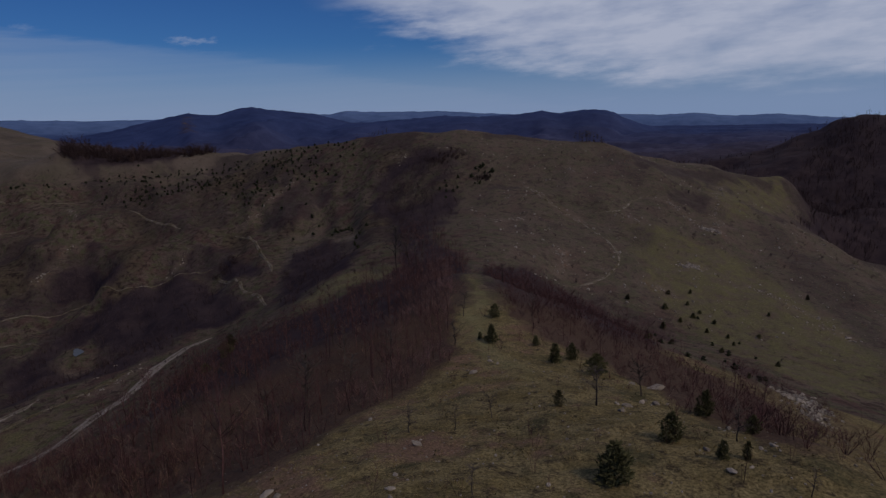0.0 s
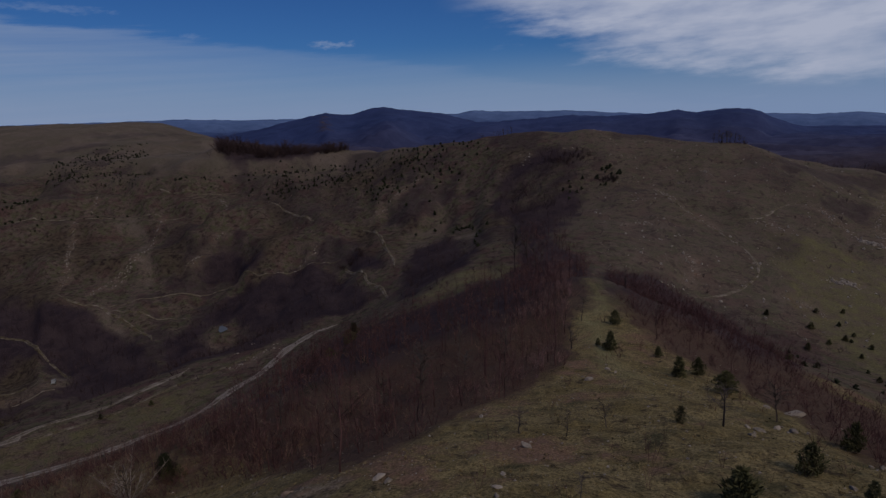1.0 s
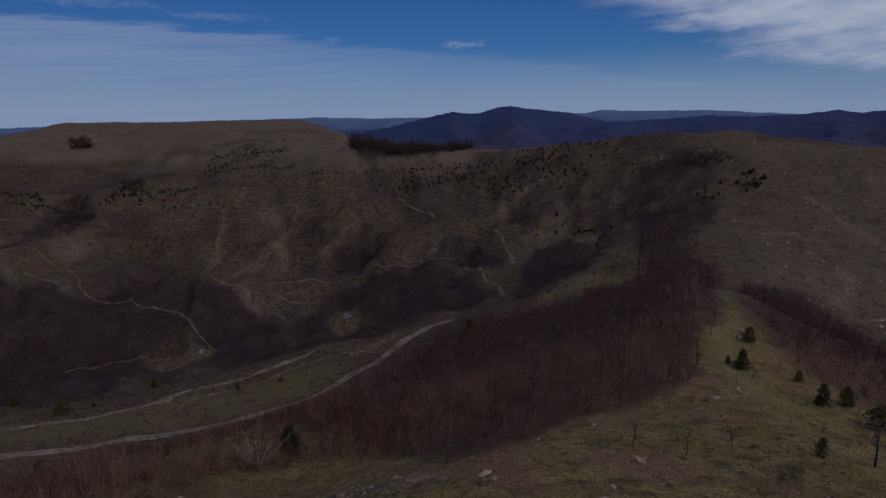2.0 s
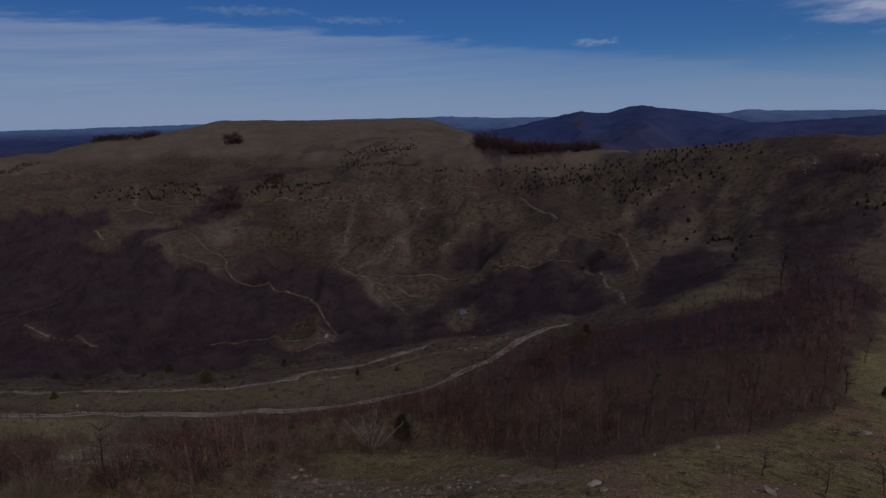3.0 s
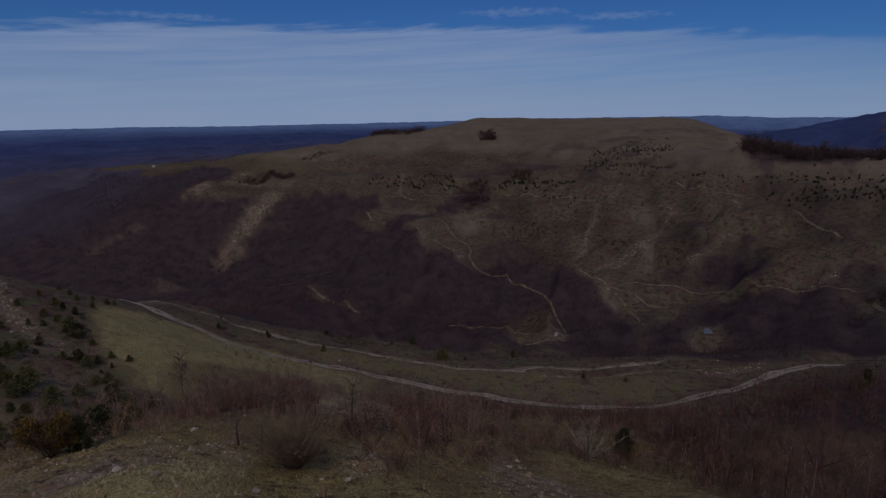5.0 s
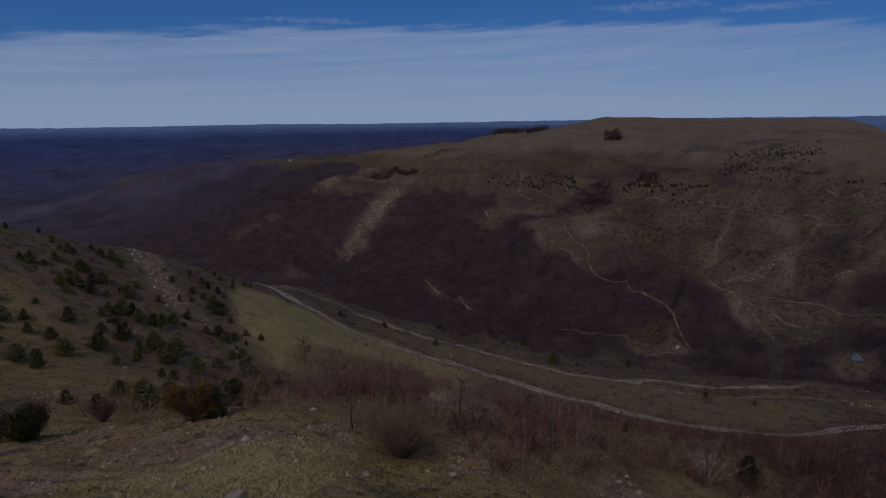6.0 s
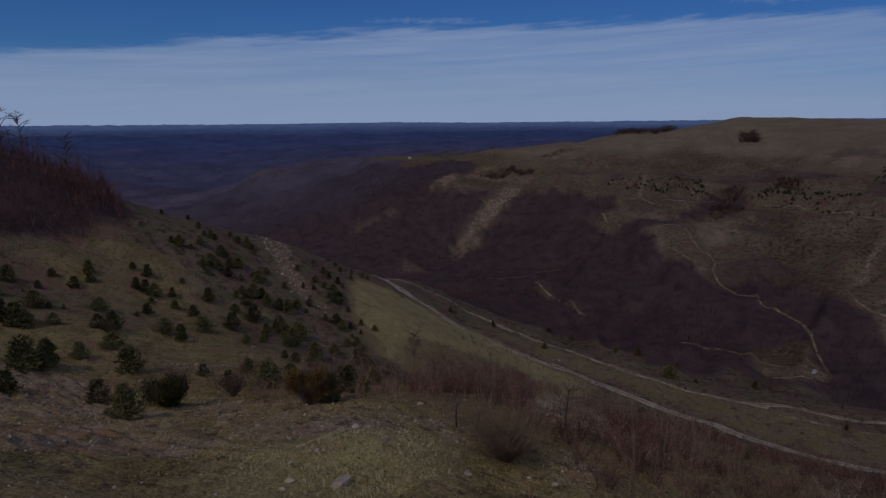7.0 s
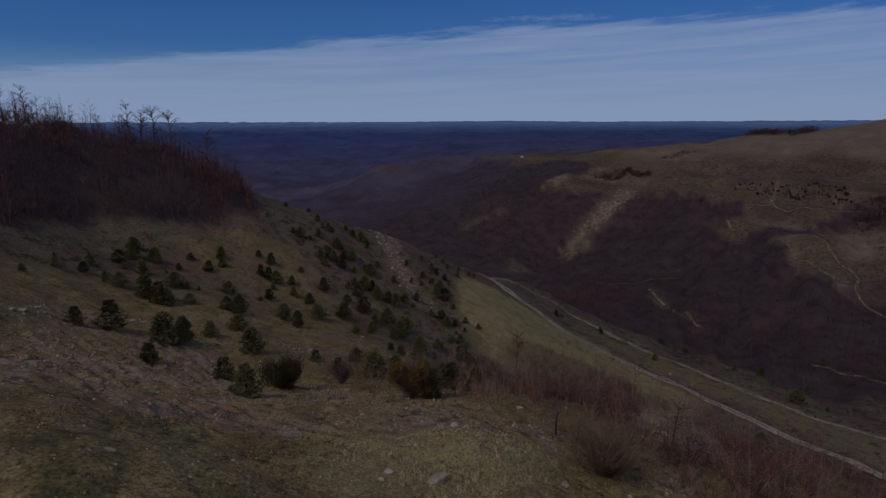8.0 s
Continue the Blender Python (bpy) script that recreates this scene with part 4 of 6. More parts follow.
dirt_track("loop", 1.3, [(41.5, 204.8), (48.5, 210.1), (54.4, 212.5), (59.2, 216), (63.4, 220.5), (68.3, 228.3), (71.7, 235.6), (72.3, 251.5), (70.5, 256.4), (67.9, 261.8), (65.2, 271.8), (61.4, 282.5), (57.5, 288.4), (53.3, 296.2), (48.8, 300.8), (44.5, 313.8), (39.8, 322)])
dirt_track("loop_east", 1.3, [(70.9, 287.5), (76.5, 286.6), (82, 285.6), (88.1, 290), (101.9, 308.5), (107.5, 309), (114.2, 311.2)])


# ---- plants ----
def shrub(seed, stems, twigs, spread_out=0.42, thick=0.018, plain=False):
    """A leafless shrub one metre high; a plain one has straight stems."""
    rng = random.Random(seed)
    p = Pieces()
    for _ in range(stems):
        a = rng.uniform(0, 6.283)
        lean = rng.uniform(0.05, spread_out)
        h = rng.uniform(0.65, 1.0)
        base = Vector((math.cos(a) * 0.05, math.sin(a) * 0.05, -0.03))
        mid = base + Vector((math.cos(a) * lean * 0.5, math.sin(a) * lean * 0.5, h * 0.5))
        top = mid + Vector((math.cos(a) * lean * 0.5 + rng.uniform(-0.1, 0.1), math.sin(a) * lean * 0.5 + rng.uniform(-0.1, 0.1), h * 0.5))
        if plain:
            p.spike(base, top, thick)
        else:
            p.spike(base, mid, thick, thick * 0.65)
            p.spike(mid, top, thick * 0.65)
        for _ in range(twigs):
            f = rng.uniform(0.25, 0.95)
            at = base.lerp(mid, f * 2) if f < 0.5 else mid.lerp(top, f * 2 - 1)
            b = a + rng.uniform(-1.9, 1.9)
            l = rng.uniform(0.14, 0.36) * (1.25 - f * 0.6)
            p.twig(at, at + Vector((math.cos(b) * l, math.sin(b) * l, l * rng.uniform(0.4, 1.5))), thick * 0.42, rng.uniform(0, 3.14))
    return p


def bare_tree_parts(seed, limbs=16, twigs=4, thick=0.016, crooked=False):
    """A leafless tree one metre high: trunk, and branches with twigs."""
    rng = random.Random(seed)
    trunk, crown = Pieces(), Pieces()
    pts = [Vector((0, 0, -0.02))]
    for k in range(5):
        pts.append(pts[-1] + Vector((rng.uniform(-0.025, 0.025), rng.uniform(-0.025, 0.025), 0.2)))
    for k in range(5):
        trunk.spike(pts[k], pts[k + 1], thick * (1 - k * 0.18), thick * (1 - (k + 1) * 0.18) if k < 4 else 0)
    if crooked:
        for _ in range(limbs):
            f = (1 - rng.uniform(0.04, 0.75) ** 1.2) * 4.99
            at = pts[int(f)].lerp(pts[int(f) + 1], f % 1)
            a, l = rng.uniform(0, 6.283), rng.uniform(0.16, 0.34) * (1.25 - f * 0.13)
            width = thick * rng.uniform(0.34, 0.6)
            for step in range(3):
                rise = (1.3, 0.7, 0.1)[step] * rng.uniform(0.5, 1.3)
                tip = at + Vector((math.cos(a), math.sin(a), rise)).normalized() * l * (0.5, 0.42, 0.36)[step]
                crown.spike(at, tip, width, width * 0.6 if step < 2 else 0)
                for _ in range(twigs if step else 1):
                    b, m = a + rng.uniform(-1.6, 1.6), l * rng.uniform(0.18, 0.48)
                    q = at.lerp(tip, rng.uniform(0.2, 1.0))
                    crown.twig(q, q + Vector((math.cos(b) * m, math.sin(b) * m, m * rng.uniform(-0.2, 1.1))), thick * 0.16, rng.uniform(0, 3.14))
                at, width, a = tip, width * 0.6, a + rng.uniform(-0.9, 0.9)
        return trunk, crown
    for _ in range(limbs):
        f = (1 - rng.uniform(0.03, 0.82) ** 1.3) * 4.99
        at = pts[int(f)].lerp(pts[int(f) + 1], f % 1)
        a, l = rng.uniform(0, 6.283), rng.uniform(0.14, 0.46) * (1.3 - f * 0.16)
        tip = at + Vector((math.cos(a) * l * 0.85, math.sin(a) * l * 0.85, l * rng.uniform(0.15, 1.0)))
        crown.spike(at, tip, thick * 0.45)
        for _ in range(twigs):
            g = rng.uniform(0.3, 0.95)
            b, m = a + rng.uniform(-1.8, 1.8), l * rng.uniform(0.3, 0.75)
            q = at.lerp(tip, g)
            crown.twig(q, q + Vector((math.cos(b) * m * 0.6, math.sin(b) * m * 0.6, m * rng.uniform(0.3, 1.0))), thick * 0.24, rng.uniform(0, 3.14))
    return trunk, crown


def pine_parts(seed, wide=0.42, whorls=15):
    """A young pine one metre high: trunk, and a crown of needled branches."""
    rng = random.Random(seed)
    trunk, crown = Pieces(), Pieces()
    trunk.spike((0, 0, -0.04), (0, 0, 0.5), 0.022, 0.013)
    trunk.spike((0, 0, 0.5), (0, 0, 0.97), 0.013)
    for k in range(whorls * 2):
        h, a = rng.uniform(0.08, 0.9), rng.uniform(0, 6.283)
        l = wide * (1 - h) ** 0.7
        trunk.spike((0, 0, h), (math.cos(a) * l, math.sin(a) * l, h + 0.2 * l), 0.006)
    lobes = [(rng.uniform(0, 6.283), rng.uniform(0.7, 1.15)) for _ in range(9)]
    for k in range(whorls * 30):
        h = 0.04 + 0.93 * rng.random() ** 1.35
        turn, full = lobes[int(h * 9) % 9]
        a = rng.uniform(0, 6.283)
        reach = wide * (1.03 - h) ** 0.75 * (0.6 + 0.4 * min(1, h / 0.15)) * full * (1 + 0.28 * math.cos(2 * (a - turn)))
        l = reach * rng.random() ** 0.45
        c = Vector((math.cos(a) * l, math.sin(a) * l, h + 0.12 * l))
        w = rng.uniform(0.030, 0.054)
        for _ in range(3):
            e = Vector((math.cos(a) * 0.6 + rng.gauss(0, 0.7), math.sin(a) * 0.6 + rng.gauss(0, 0.7), 0.45 + rng.gauss(0, 0.6))).normalized()
            q = e.orthogonal().normalized() * w * 0.55
            crown.tri(c - q, c + q, c + e * w * 3.0)
    return trunk, crown


def leaf_dome(seed, count):
    """Small leaves in a broad uneven dome one metre high."""
    rng, p = random.Random(seed), Pieces()
    lumps = [(rng.uniform(0, 6.283), rng.uniform(0.1, 0.5), rng.uniform(0.25, 0.75), rng.uniform(0.18, 0.32)) for _ in range(16)]
    for k in range(count):
        a, out, up, size = lumps[k % 16]
        d = Vector((rng.gauss(0, 1), rng.gauss(0, 1), rng.gauss(0, 1))).normalized() * size * rng.random() ** 0.4
        c = Vector((math.cos(a) * out + d.x, math.sin(a) * out + d.y, max(0.04, up + d.z)))
        e = Vector((rng.uniform(-1, 1), rng.uniform(-1, 1), rng.uniform(0, 1))).normalized() * 0.042
        q = e.orthogonal() * 0.5
        p.tri(c - q, c + q, c + e)
    return p


PINE_KINDS = []
for seed, wide in ((1, 0.50), (2, 0.42), (3, 0.60), (4, 0.52), (5, 0.38), (6, 0.64)):
    pine = new("pine_tree")
    t_part, c_part = pine_parts(seed, wide)
    part("trunk", t_part.mesh("trunk"), TRUNK, pine)
    part("crown", c_part.mesh("crown"), NEEDLES, pine)
    pine.location = (-8 - 3 * seed, -150, ground_at(-8 - 3 * seed, -150))
    tagged(pine, "young dark green pine on a dry grass slope", "pine tree", "young pines on the hillside")
    PINE_KINDS.append(pine)


def stand(kind, x, y, size, rng, lean=0.03, sink=0.0, widen=1.0):
    m = (Matrix.Translation((x, y, ground_at(x, y) - sink)) @ pose(0, 0, 0, rng.uniform(-2, 2), rng.uniform(-2, 2), rng.uniform(0, 360))
         @ Matrix.Diagonal((size * widen, size * widen, size, 1)))
    return copy_thing(kind, m)


def pines(where, rows):
    rng = random.Random(where)
    for x, y, h in rows:
        stand(PINE_KINDS[rng.randrange(6)], x, y, max(h, 1.0) * rng.uniform(0.8, 1.02), rng, widen=rng.uniform(0.65, 0.95) if where == "spur" and h < 3.2 else rng.uniform(0.95, 1.35))
        if where in ("upper", "middle", "lower") and rng.random() < 0.55:
            a, d = rng.uniform(0, 6.283), rng.uniform(1.5, 5.0)
            stand(PINE_KINDS[rng.randrange(6)], x + d * math.cos(a), y + d * math.sin(a), max(h, 1.0) * rng.uniform(0.35, 0.65), rng, widen=rng.uniform(1.0, 1.4))


pines("upper", [(-110.2, -78.2, 3.2), (-106.2, -77, 2.4), (-101.6, -79.2, 1.9), (-124, -77.7, 4.4), (-126.3, -74, 4.1), (-118.5, -77.5, 3.1), (-106.5, -70.1, 3.6), (-117.6, -72, 3.4), (-106.6, -65.3, 5), (-105.9, -62, 5), (-105.7, -60.2, 3.7), (-116.7, -64.5, 3.3), (-118, -62.5, 1.6), (-127.7, -69.3, 1.7), (-141, -65, 3.9), (-135, -70, 2.3), (-80.9, -55.4, 4.8), (-80.7, -47.3, 5), (-84.3, -46.1, 4.2), (-92.3, -45.6, 3.4), (-68.6, -42.4, 3.2), (-71.1, -33.7, 3.8), (-112.3, -48.9, 4.8), (-124.7, -56.4, 3.5), (-101, -44.3, 3.2), (-90, -37.3, 5.1), (-90, -76.1, 1.6), (-133.4, -64.9, 2.7)])
pines("middle", [(-131.5, -49.5, 2.6), (-121.3, -42.6, 3.4), (-118.9, -38.8, 4.5), (-130.4, -37.5, 4.2), (-138.9, -42, 2.7), (-138.6, -45.9, 2.4), (-141, -53, 3.8), (-141, -55, 3), (-141, -51, 3.8), (-149, -55, 4), (-172, -54, 3.2), (-178, -50, 3.3), (-165, -46, 2.7), (-149, -41, 4.4), (-168, -43, 3.8), (-167, -40, 2.8), (-177, -44, 3.6), (-176, -39, 3.6), (-195, -40, 3.9), (-191, -37, 2.7), (-174, -33, 4.3), (-160, -35, 2.5), (-160, -32, 4), (-161, -30, 3.7), (-155, -33, 3.2), (-158, -28, 3.6), (-159, -25, 3.6), (-159, -23, 3.9)])
pines("lower", [(-164, -21, 3), (-138.7, -33.1, 5), (-148, -30, 4.6), (-142.4, -26, 3.9), (-146.2, -23.8, 3.4), (-146.2, -21.8, 3.7), (-146.8, -18.7, 4.6), (-133.8, -25.4, 2.8), (-139.2, -18.9, 4.4), (-82.8, -15.4, 4.3), (-128.4, -28, 2), (-120.9, -18.6, 2.3), (-119.2, -16.2, 2.5), (-131, -13.2, 4.2), (-142.4, -9.6, 2.7), (-135, -3, 4), (-151, -4, 2.8), (-149.3, -6.4, 2.5), (-163, -10, 3), (-160, -8, 3.3), (-162, -6, 2.3), (-166, -3, 2), (-165, 1, 2), (-160, -3, 1.7), (-200, -16, 2.8), (-198, -14, 2.4), (-196, -11, 2.8), (-183, -12, 4.1), (-177, -10, 4.3), (-187, -15, 2.3)])
pines("hill_foot", [(-183, -18, 1.9), (-182, -21, 2.2), (-219, -3, 2.6), (-220, -1, 2.2), (-218, -7, 2), (-219, -13, 2), (-223, -16, 1.8), (-196, -43, 2.8), (-53.6, -23.2, 3.7), (-57, -4.3, 3.9), (-95.7, -8.7, 4.3), (-83.3, -4.2, 4.7), (-98.9, -4, 3.8), (-98.4, 0.2, 3.2), (-125.2, -0.5, 3.5), (-121.9, 3.9, 3.1), (-94, -13.7, 3.5), (-86.5, -21.8, 2.5), (-99.3, -21.8, 2.6), (-90.3, -26.6, 2), (-82.3, -1.5, 2.9), (-199, -59, 2), (-192, -54, 2.4), (-190, -50, 2.3), (-199, -46, 2), (-193, -65, 1.8), (-172, -56, 1.8), (-172, -46, 1.8)])
pines("hill_east", [(-172, -45, 2.2), (-132, -50, 2.4), (-134, -39, 2.6), (-138, -26, 2.8), (-152, -24, 2.4), (-157, -36, 2.2), (-169, -37, 2.4), (-181, -32, 2.2), (-177, -26, 2.4), (-169, -18, 2.6), (-163, -13, 2.2), (-163, -9, 2.0), (-173, -7, 2.2), (-180, -13, 2.6), (-189, -18, 2.4), (-193, -24, 2.2), (-207, -20, 2.4), (-213, -11, 2.0), (-209, -7, 2.2), (-187, -48, 2.2), (-177, -43, 2.4), (-187, -51, 2.0), (-162, -44, 2.4), (-173, -41, 2.6), (-144, -48, 2.4), (-136, -20, 2.8), (-114, -12, 3.0), (-143, -22, 2.2), (-152, -48, 2.0)])
pines("spur", [(10.3, 33.2, 3.2), (10.3, 51.8, 2), (16.8, 40.5, 2.4), (18.5, 35.9, 1.4), (20.1, 35.8, 1.5), (19.3, 72, 3.3), (15.2, 79.2, 3.1), (18.3, 82.1, 2.7), (6.8, 89.2, 3), (8.4, 102.3, 3), (13.8, 88.2, 2.1), (24.6, 52, 2.8), (24.1, 42.5, 1.6), (5, 91.3, 1.3)])
pines("flank", [(76, 196, 2.4), (56, 154, 1.7), (70, 181, 2.2), (84, 191, 1.9), (90, 188, 1.7), (88, 195, 1.7), (63, 156, 1.6), (45.8, 127.6, 1.3), (64, 200, 1.9), (86, 201, 1.8), (89, 176, 1.6), (88, 170, 1.6), (58.4, 106.1, 1.1), (78, 157, 1.5), (100, 178, 1.7), (91, 211, 1.9), (82, 209, 1.8), (84, 180, 1.6), (78, 187, 1.7), (-68, 166, 4.1), (-70, 175, 3.9), (114, 198, 1.9), (140, 218, 2.1), (88, 146, 1.6)])
pines("bench", [(-216, 165, 3.7), (-179, 103, 3), (-178, 113, 1.8), (-264, 122, 2.7), (-298, 98, 2.9), (-236, 53, 2.2), (-69, 166, 3), (-69, 173, 2.7), (-129, 147, 2.1), (-84.9, 65.7, 1.8), (-53.8, 63.6, 2.1), (-132.6, 70.1, 3.3), (-255, 151, 2.2), (-139, 137, 1.9)])
pines("west_slope", [(-67, 148, 3.0), (-67, 161, 2.9), (-67, 167, 2.6), (-55.4, 63.9, 2.4), (-52.8, 63.6, 2.2)])
pines("bench_west", [(-230, 33, 2.8), (-208, 67, 3.2), (-239, 53, 2), (-180, 104, 4.4), (-264, 134, 4.3), (-266, 123, 3), (-296, 111, 2.6)])


TREE_KINDS = []
for seed in range(5):
    tree = new("bare_tree")
    t_part, c_part = bare_tree_parts(20 + seed, 17 + 2 * seed, 6, 0.021, True)
    part("trunk", t_part.mesh("trunk"), GREY_BARK, tree)
    part("crown", c_part.mesh("crown"), GREY_BARK, tree)
    tree.location = (10 + 4 * seed, -150, ground_at(10 + 4 * seed, -150))
    tagged(tree, "slender leafless tree with grey bark", "tree", "leafless trees")
    TREE_KINDS.append(tree)


def bare_trees(where, rows):
    rng = random.Random(where)
    for x, y, h in rows:
        stand(TREE_KINDS[rng.randrange(5)], x, y, h, rng, widen=rng.uniform(0.8, 1.1) * (1.0 if h > 5 else 1.3))


bare_trees("crest", [(-148, -117, 10.0), (-152, -112, 6.8), (-159, -113, 5.3), (-164, -113, 3.5), (-169, -106, 8.0), (-170, -103, 12.1), (-172, -101, 10.8), (-173, -98, 12.6), (-177, -95, 12.6), (-182, -86, 12.0), (-171, -104, 7.0), (-176, -97, 7.5)])
bare_trees("hill_copse", [(86, 391, 6.5), (89, 391, 7.5), (91, 390, 6), (93, 389, 7.5), (95, 387, 7), (97, 386, 6), (99, 384, 5.5), (94, 391, 6.5), (90, 388, 5), (101, 382, 4.5), (-46, 421, 5), (-43, 420, 4), (-40, 419, 5.5)])
bare_trees("spur", [(-18, 199, 17.6), (-14, 200, 13.6), (-10, 183, 11), (-9, 199, 9), (-21.1, 78, 9.2), (-22.5, 105.7, 6.2), (-11, 95.5, 4.5), (3.8, 51.3, 2.7), (0.2, 47.3, 2.2), (-3.9, 47.5, 2.6), (14.4, 53.2, 4.3), (20.8, 58.9, 4.2), (1.1, 31.3, 2.1), (21.9, 31.5, 2), (21.5, 39.8, 3.1), (-17.4, 126.6, 7.9), (-15.2, 81.3, 5.3), (-24.1, 70.1, 5.7), (-43.3, 75.3, 7.6), (2.7, 104.5, 4.8), (0.8, 90.6, 4.7), (13.3, 137.3, 4.9), (16, 108.3, 5.1)])
bare_trees("brush", [(-129.4, 10.1, 10.8), (-51.9, 8.3, 4.1), (-58.8, 12.7, 4), (-55.1, 20.7, 4.9), (-60.5, 7.9, 3.4), (-64.3, 11.4, 3.9), (-90.1, 4, 4.4), (-87.1, 9.4, 5.7), (-48.6, 9.7, 3.4)])
bare_trees("west", [(-20, 75.1, 8.5), (-18.3, 93.3, 7), (-9.1, 83.6, 6.7), (-53, 54.5, 5.6), (-36.2, 62.8, 4.1), (-59.1, 16.8, 4), (-53.3, 31.3, 3.5), (-55.4, 20.4, 2.9), (-34.6, 78.3, 4.7)])


# three broad shrubs by the near mound and below the hill
for k, (x, y, h, mat, label) in enumerate((
        (-44.6, 11.6, 4.7, TWIGS, "dense leafless brown shrub beside the grassy mound"),
        (-72.2, -17.9, 3.0, TWIGS, "leafless grey-brown shrub at the foot of the slope"),
        (-63.8, -23.1, 5.0, OLIVE_LEAVES, "olive-green shrub beside a young pine"),
        (-56.3, -6.5, 4.3, RUST_NEEDLES, "rusty yellow-brown shrub beside dark pines"),
        (-56.3, 64.9, 3.6, CEDAR, "dark evergreen shrub among leafless brush"))):
    bush = new("shrub")
    part("crown", shrub(300 + k, 150 if k == 0 else 70, 34, 0.85 if k == 0 else 0.8, 0.0055 if k == 0 else 0.005).mesh("crown"), PALE_TWIGS if k == 0 else TWIGS, bush)
    if mat is not TWIGS:
        leaves = leaf_dome(340 + k, 8000)
        part("foliage", leaves.mesh("foliage"), mat, bush)
    wide = h if mat is TWIGS else h * 0.8
    bush.matrix_world = Matrix.Translation((x, y, ground_at(x, y) - 0.05)) @ Matrix.Diagonal((wide, wide, h, 1))
    tagged(bush, label, "shrub")


# a broad grey bush with a few crooked limbs
spread_bush = new("shrub")
part("crown", shrub(311, 16, 26, 1.5, 0.016).mesh("crown"), PALE_BARK, spread_bush)
spread_bush.matrix_world = Matrix.Translation((-56.2, 57.7, ground_at(-56.2, 57.7) - 0.05)) @ Matrix.Diagonal((4.6, 4.6, 4.2, 1))
tagged(spread_bush, "broad leafless bush with pale grey crooked limbs", "shrub")


# ---- rocks ----
def rock(seed, flat):
    """An angular, weathered block about a metre across."""
    rng = random.Random(seed)
    bm = bmesh.new()
    for _ in range(22):
        d = Vector((rng.gauss(0, 1), rng.gauss(0, 1), rng.gauss(0, 1))).normalized() * rng.uniform(0.38, 0.54)
        bm.verts.new((d.x, d.y * 0.85, d.z * flat))
    hull = bmesh.ops.convex_hull(bm, input=bm.verts[:])
    bmesh.ops.delete(bm, geom=[v for v in hull["geom_interior"] if isinstance(v, bmesh.types.BMVert)], context="VERTS")
    bmesh.ops.bevel(bm, geom=bm.edges[:], offset=0.025, segments=1, affect="EDGES")
    mesh = bpy.data.meshes.new("boulder")
    bm.to_mesh(mesh)
    bm.free()
    mesh.materials.append(ROCK)
    return mesh


ROCKS = [rock(k, f) for k, f in enumerate((0.75, 0.6, 0.45, 0.8, 0.5, 0.35))]


def boulders(where, rows):
    rng = random.Random(where)
    for x, y, w in rows:
        w *= 0.62 if where == "east_pile" else 1.0
        for k in range(1 if where in ("mound", "mound_west") else 5 if where == "east_pile" else 3 if where == "hill_pile" else 2):
            v = w if k == 0 else w * rng.uniform(0.3, 0.75)
            a = rng.uniform(0, 6.283)
            px, py = (x, y) if k == 0 else (x + math.cos(a) * w * rng.uniform(0.7, 1.6), y + math.sin(a) * w * rng.uniform(0.7, 1.6))
            ob = new("boulder", ROCKS[rng.choice((2, 4, 5)) if where.endswith("pile") else rng.randrange(6)])
            ob.matrix_world = (Matrix.Translation((px, py, ground_at(px, py) + v * 0.08)) @ pose(0, 0, 0, rng.uniform(-14, 14), rng.uniform(-14, 14), rng.uniform(0, 360))
                               @ Matrix.Diagonal((v * 1.1, v * rng.uniform(0.6, 1.0), v * rng.uniform(0.7, 1.0), 1)))
            tagged(ob, "pale weathered sandstone boulder in dry grass", "boulder", "boulders on the slopes")


boulders("mound", [(-34.9, -2.2, 1.62), (-41.7, 0.9, 0.88), (-44.6, -1.4, 1.12), (-35.1, -5.6, 0.75), (-33.9, -5.8, 0.62), (-40.2, 7.4, 0.88), (-25.7, -18.7, 0.75), (-37.9, -5.9, 0.5), (-40, -4.2, 0.5), (-48.5, -10.2, 0.5), (-57.9, 5.2, 0.75), (-39.4, 0.4, 0.38), (-39.9, 2.1, 0.38)])
boulders("mound_west", [(-40.6, 14.7, 0.8), (-41.4, 12.8, 0.6), (-40.8, 7.5, 0.7), (-35.3, -5.6, 0.7), (-49.1, -0.3, 0.3), (-52.9, -3.5, 0.4), (-55.8, 2, 0.4), (-57.9, 5, 0.6), (-37, -3.8, 0.3)])
boulders("spur", [(-3, 43.3, 1.2), (3, 71.3, 1.5), (5.7, 77.4, 1.2), (-4.1, 36.2, 0.6), (-4.1, 33, 0.8), (17.8, 54.1, 1.2), (20, 56.3, 1), (21.3, 56, 1.2), (18.2, 34, 1), (18.5, 38.2, 0.7), (6, 32.8, 0.5), (-13.1, 35.7, 1.2), (-8.4, 54.4, 0.9), (16.1, 50.7, 0.8), (25.4, 67.1, 2.3), (23.3, 44.6, 0.7), (22.2, 37.8, 0.6), (23.3, 38.1, 0.7), (-1.1, 38.1, 0.3), (-3.1, 34.2, 0.3)])
boulders("east_pile", [(62.2, 100.7, 2.6), (59.8, 94.3, 2.8), (63.6, 97.9, 3.4), (60.7, 91, 2.6), (56.4, 82.3, 2.4), (81, 123.8, 2.9), (51.3, 75.3, 2), (76.6, 120.1, 2.4), (52.5, 83.5, 1.5), (52.5, 75.3, 1.8)])
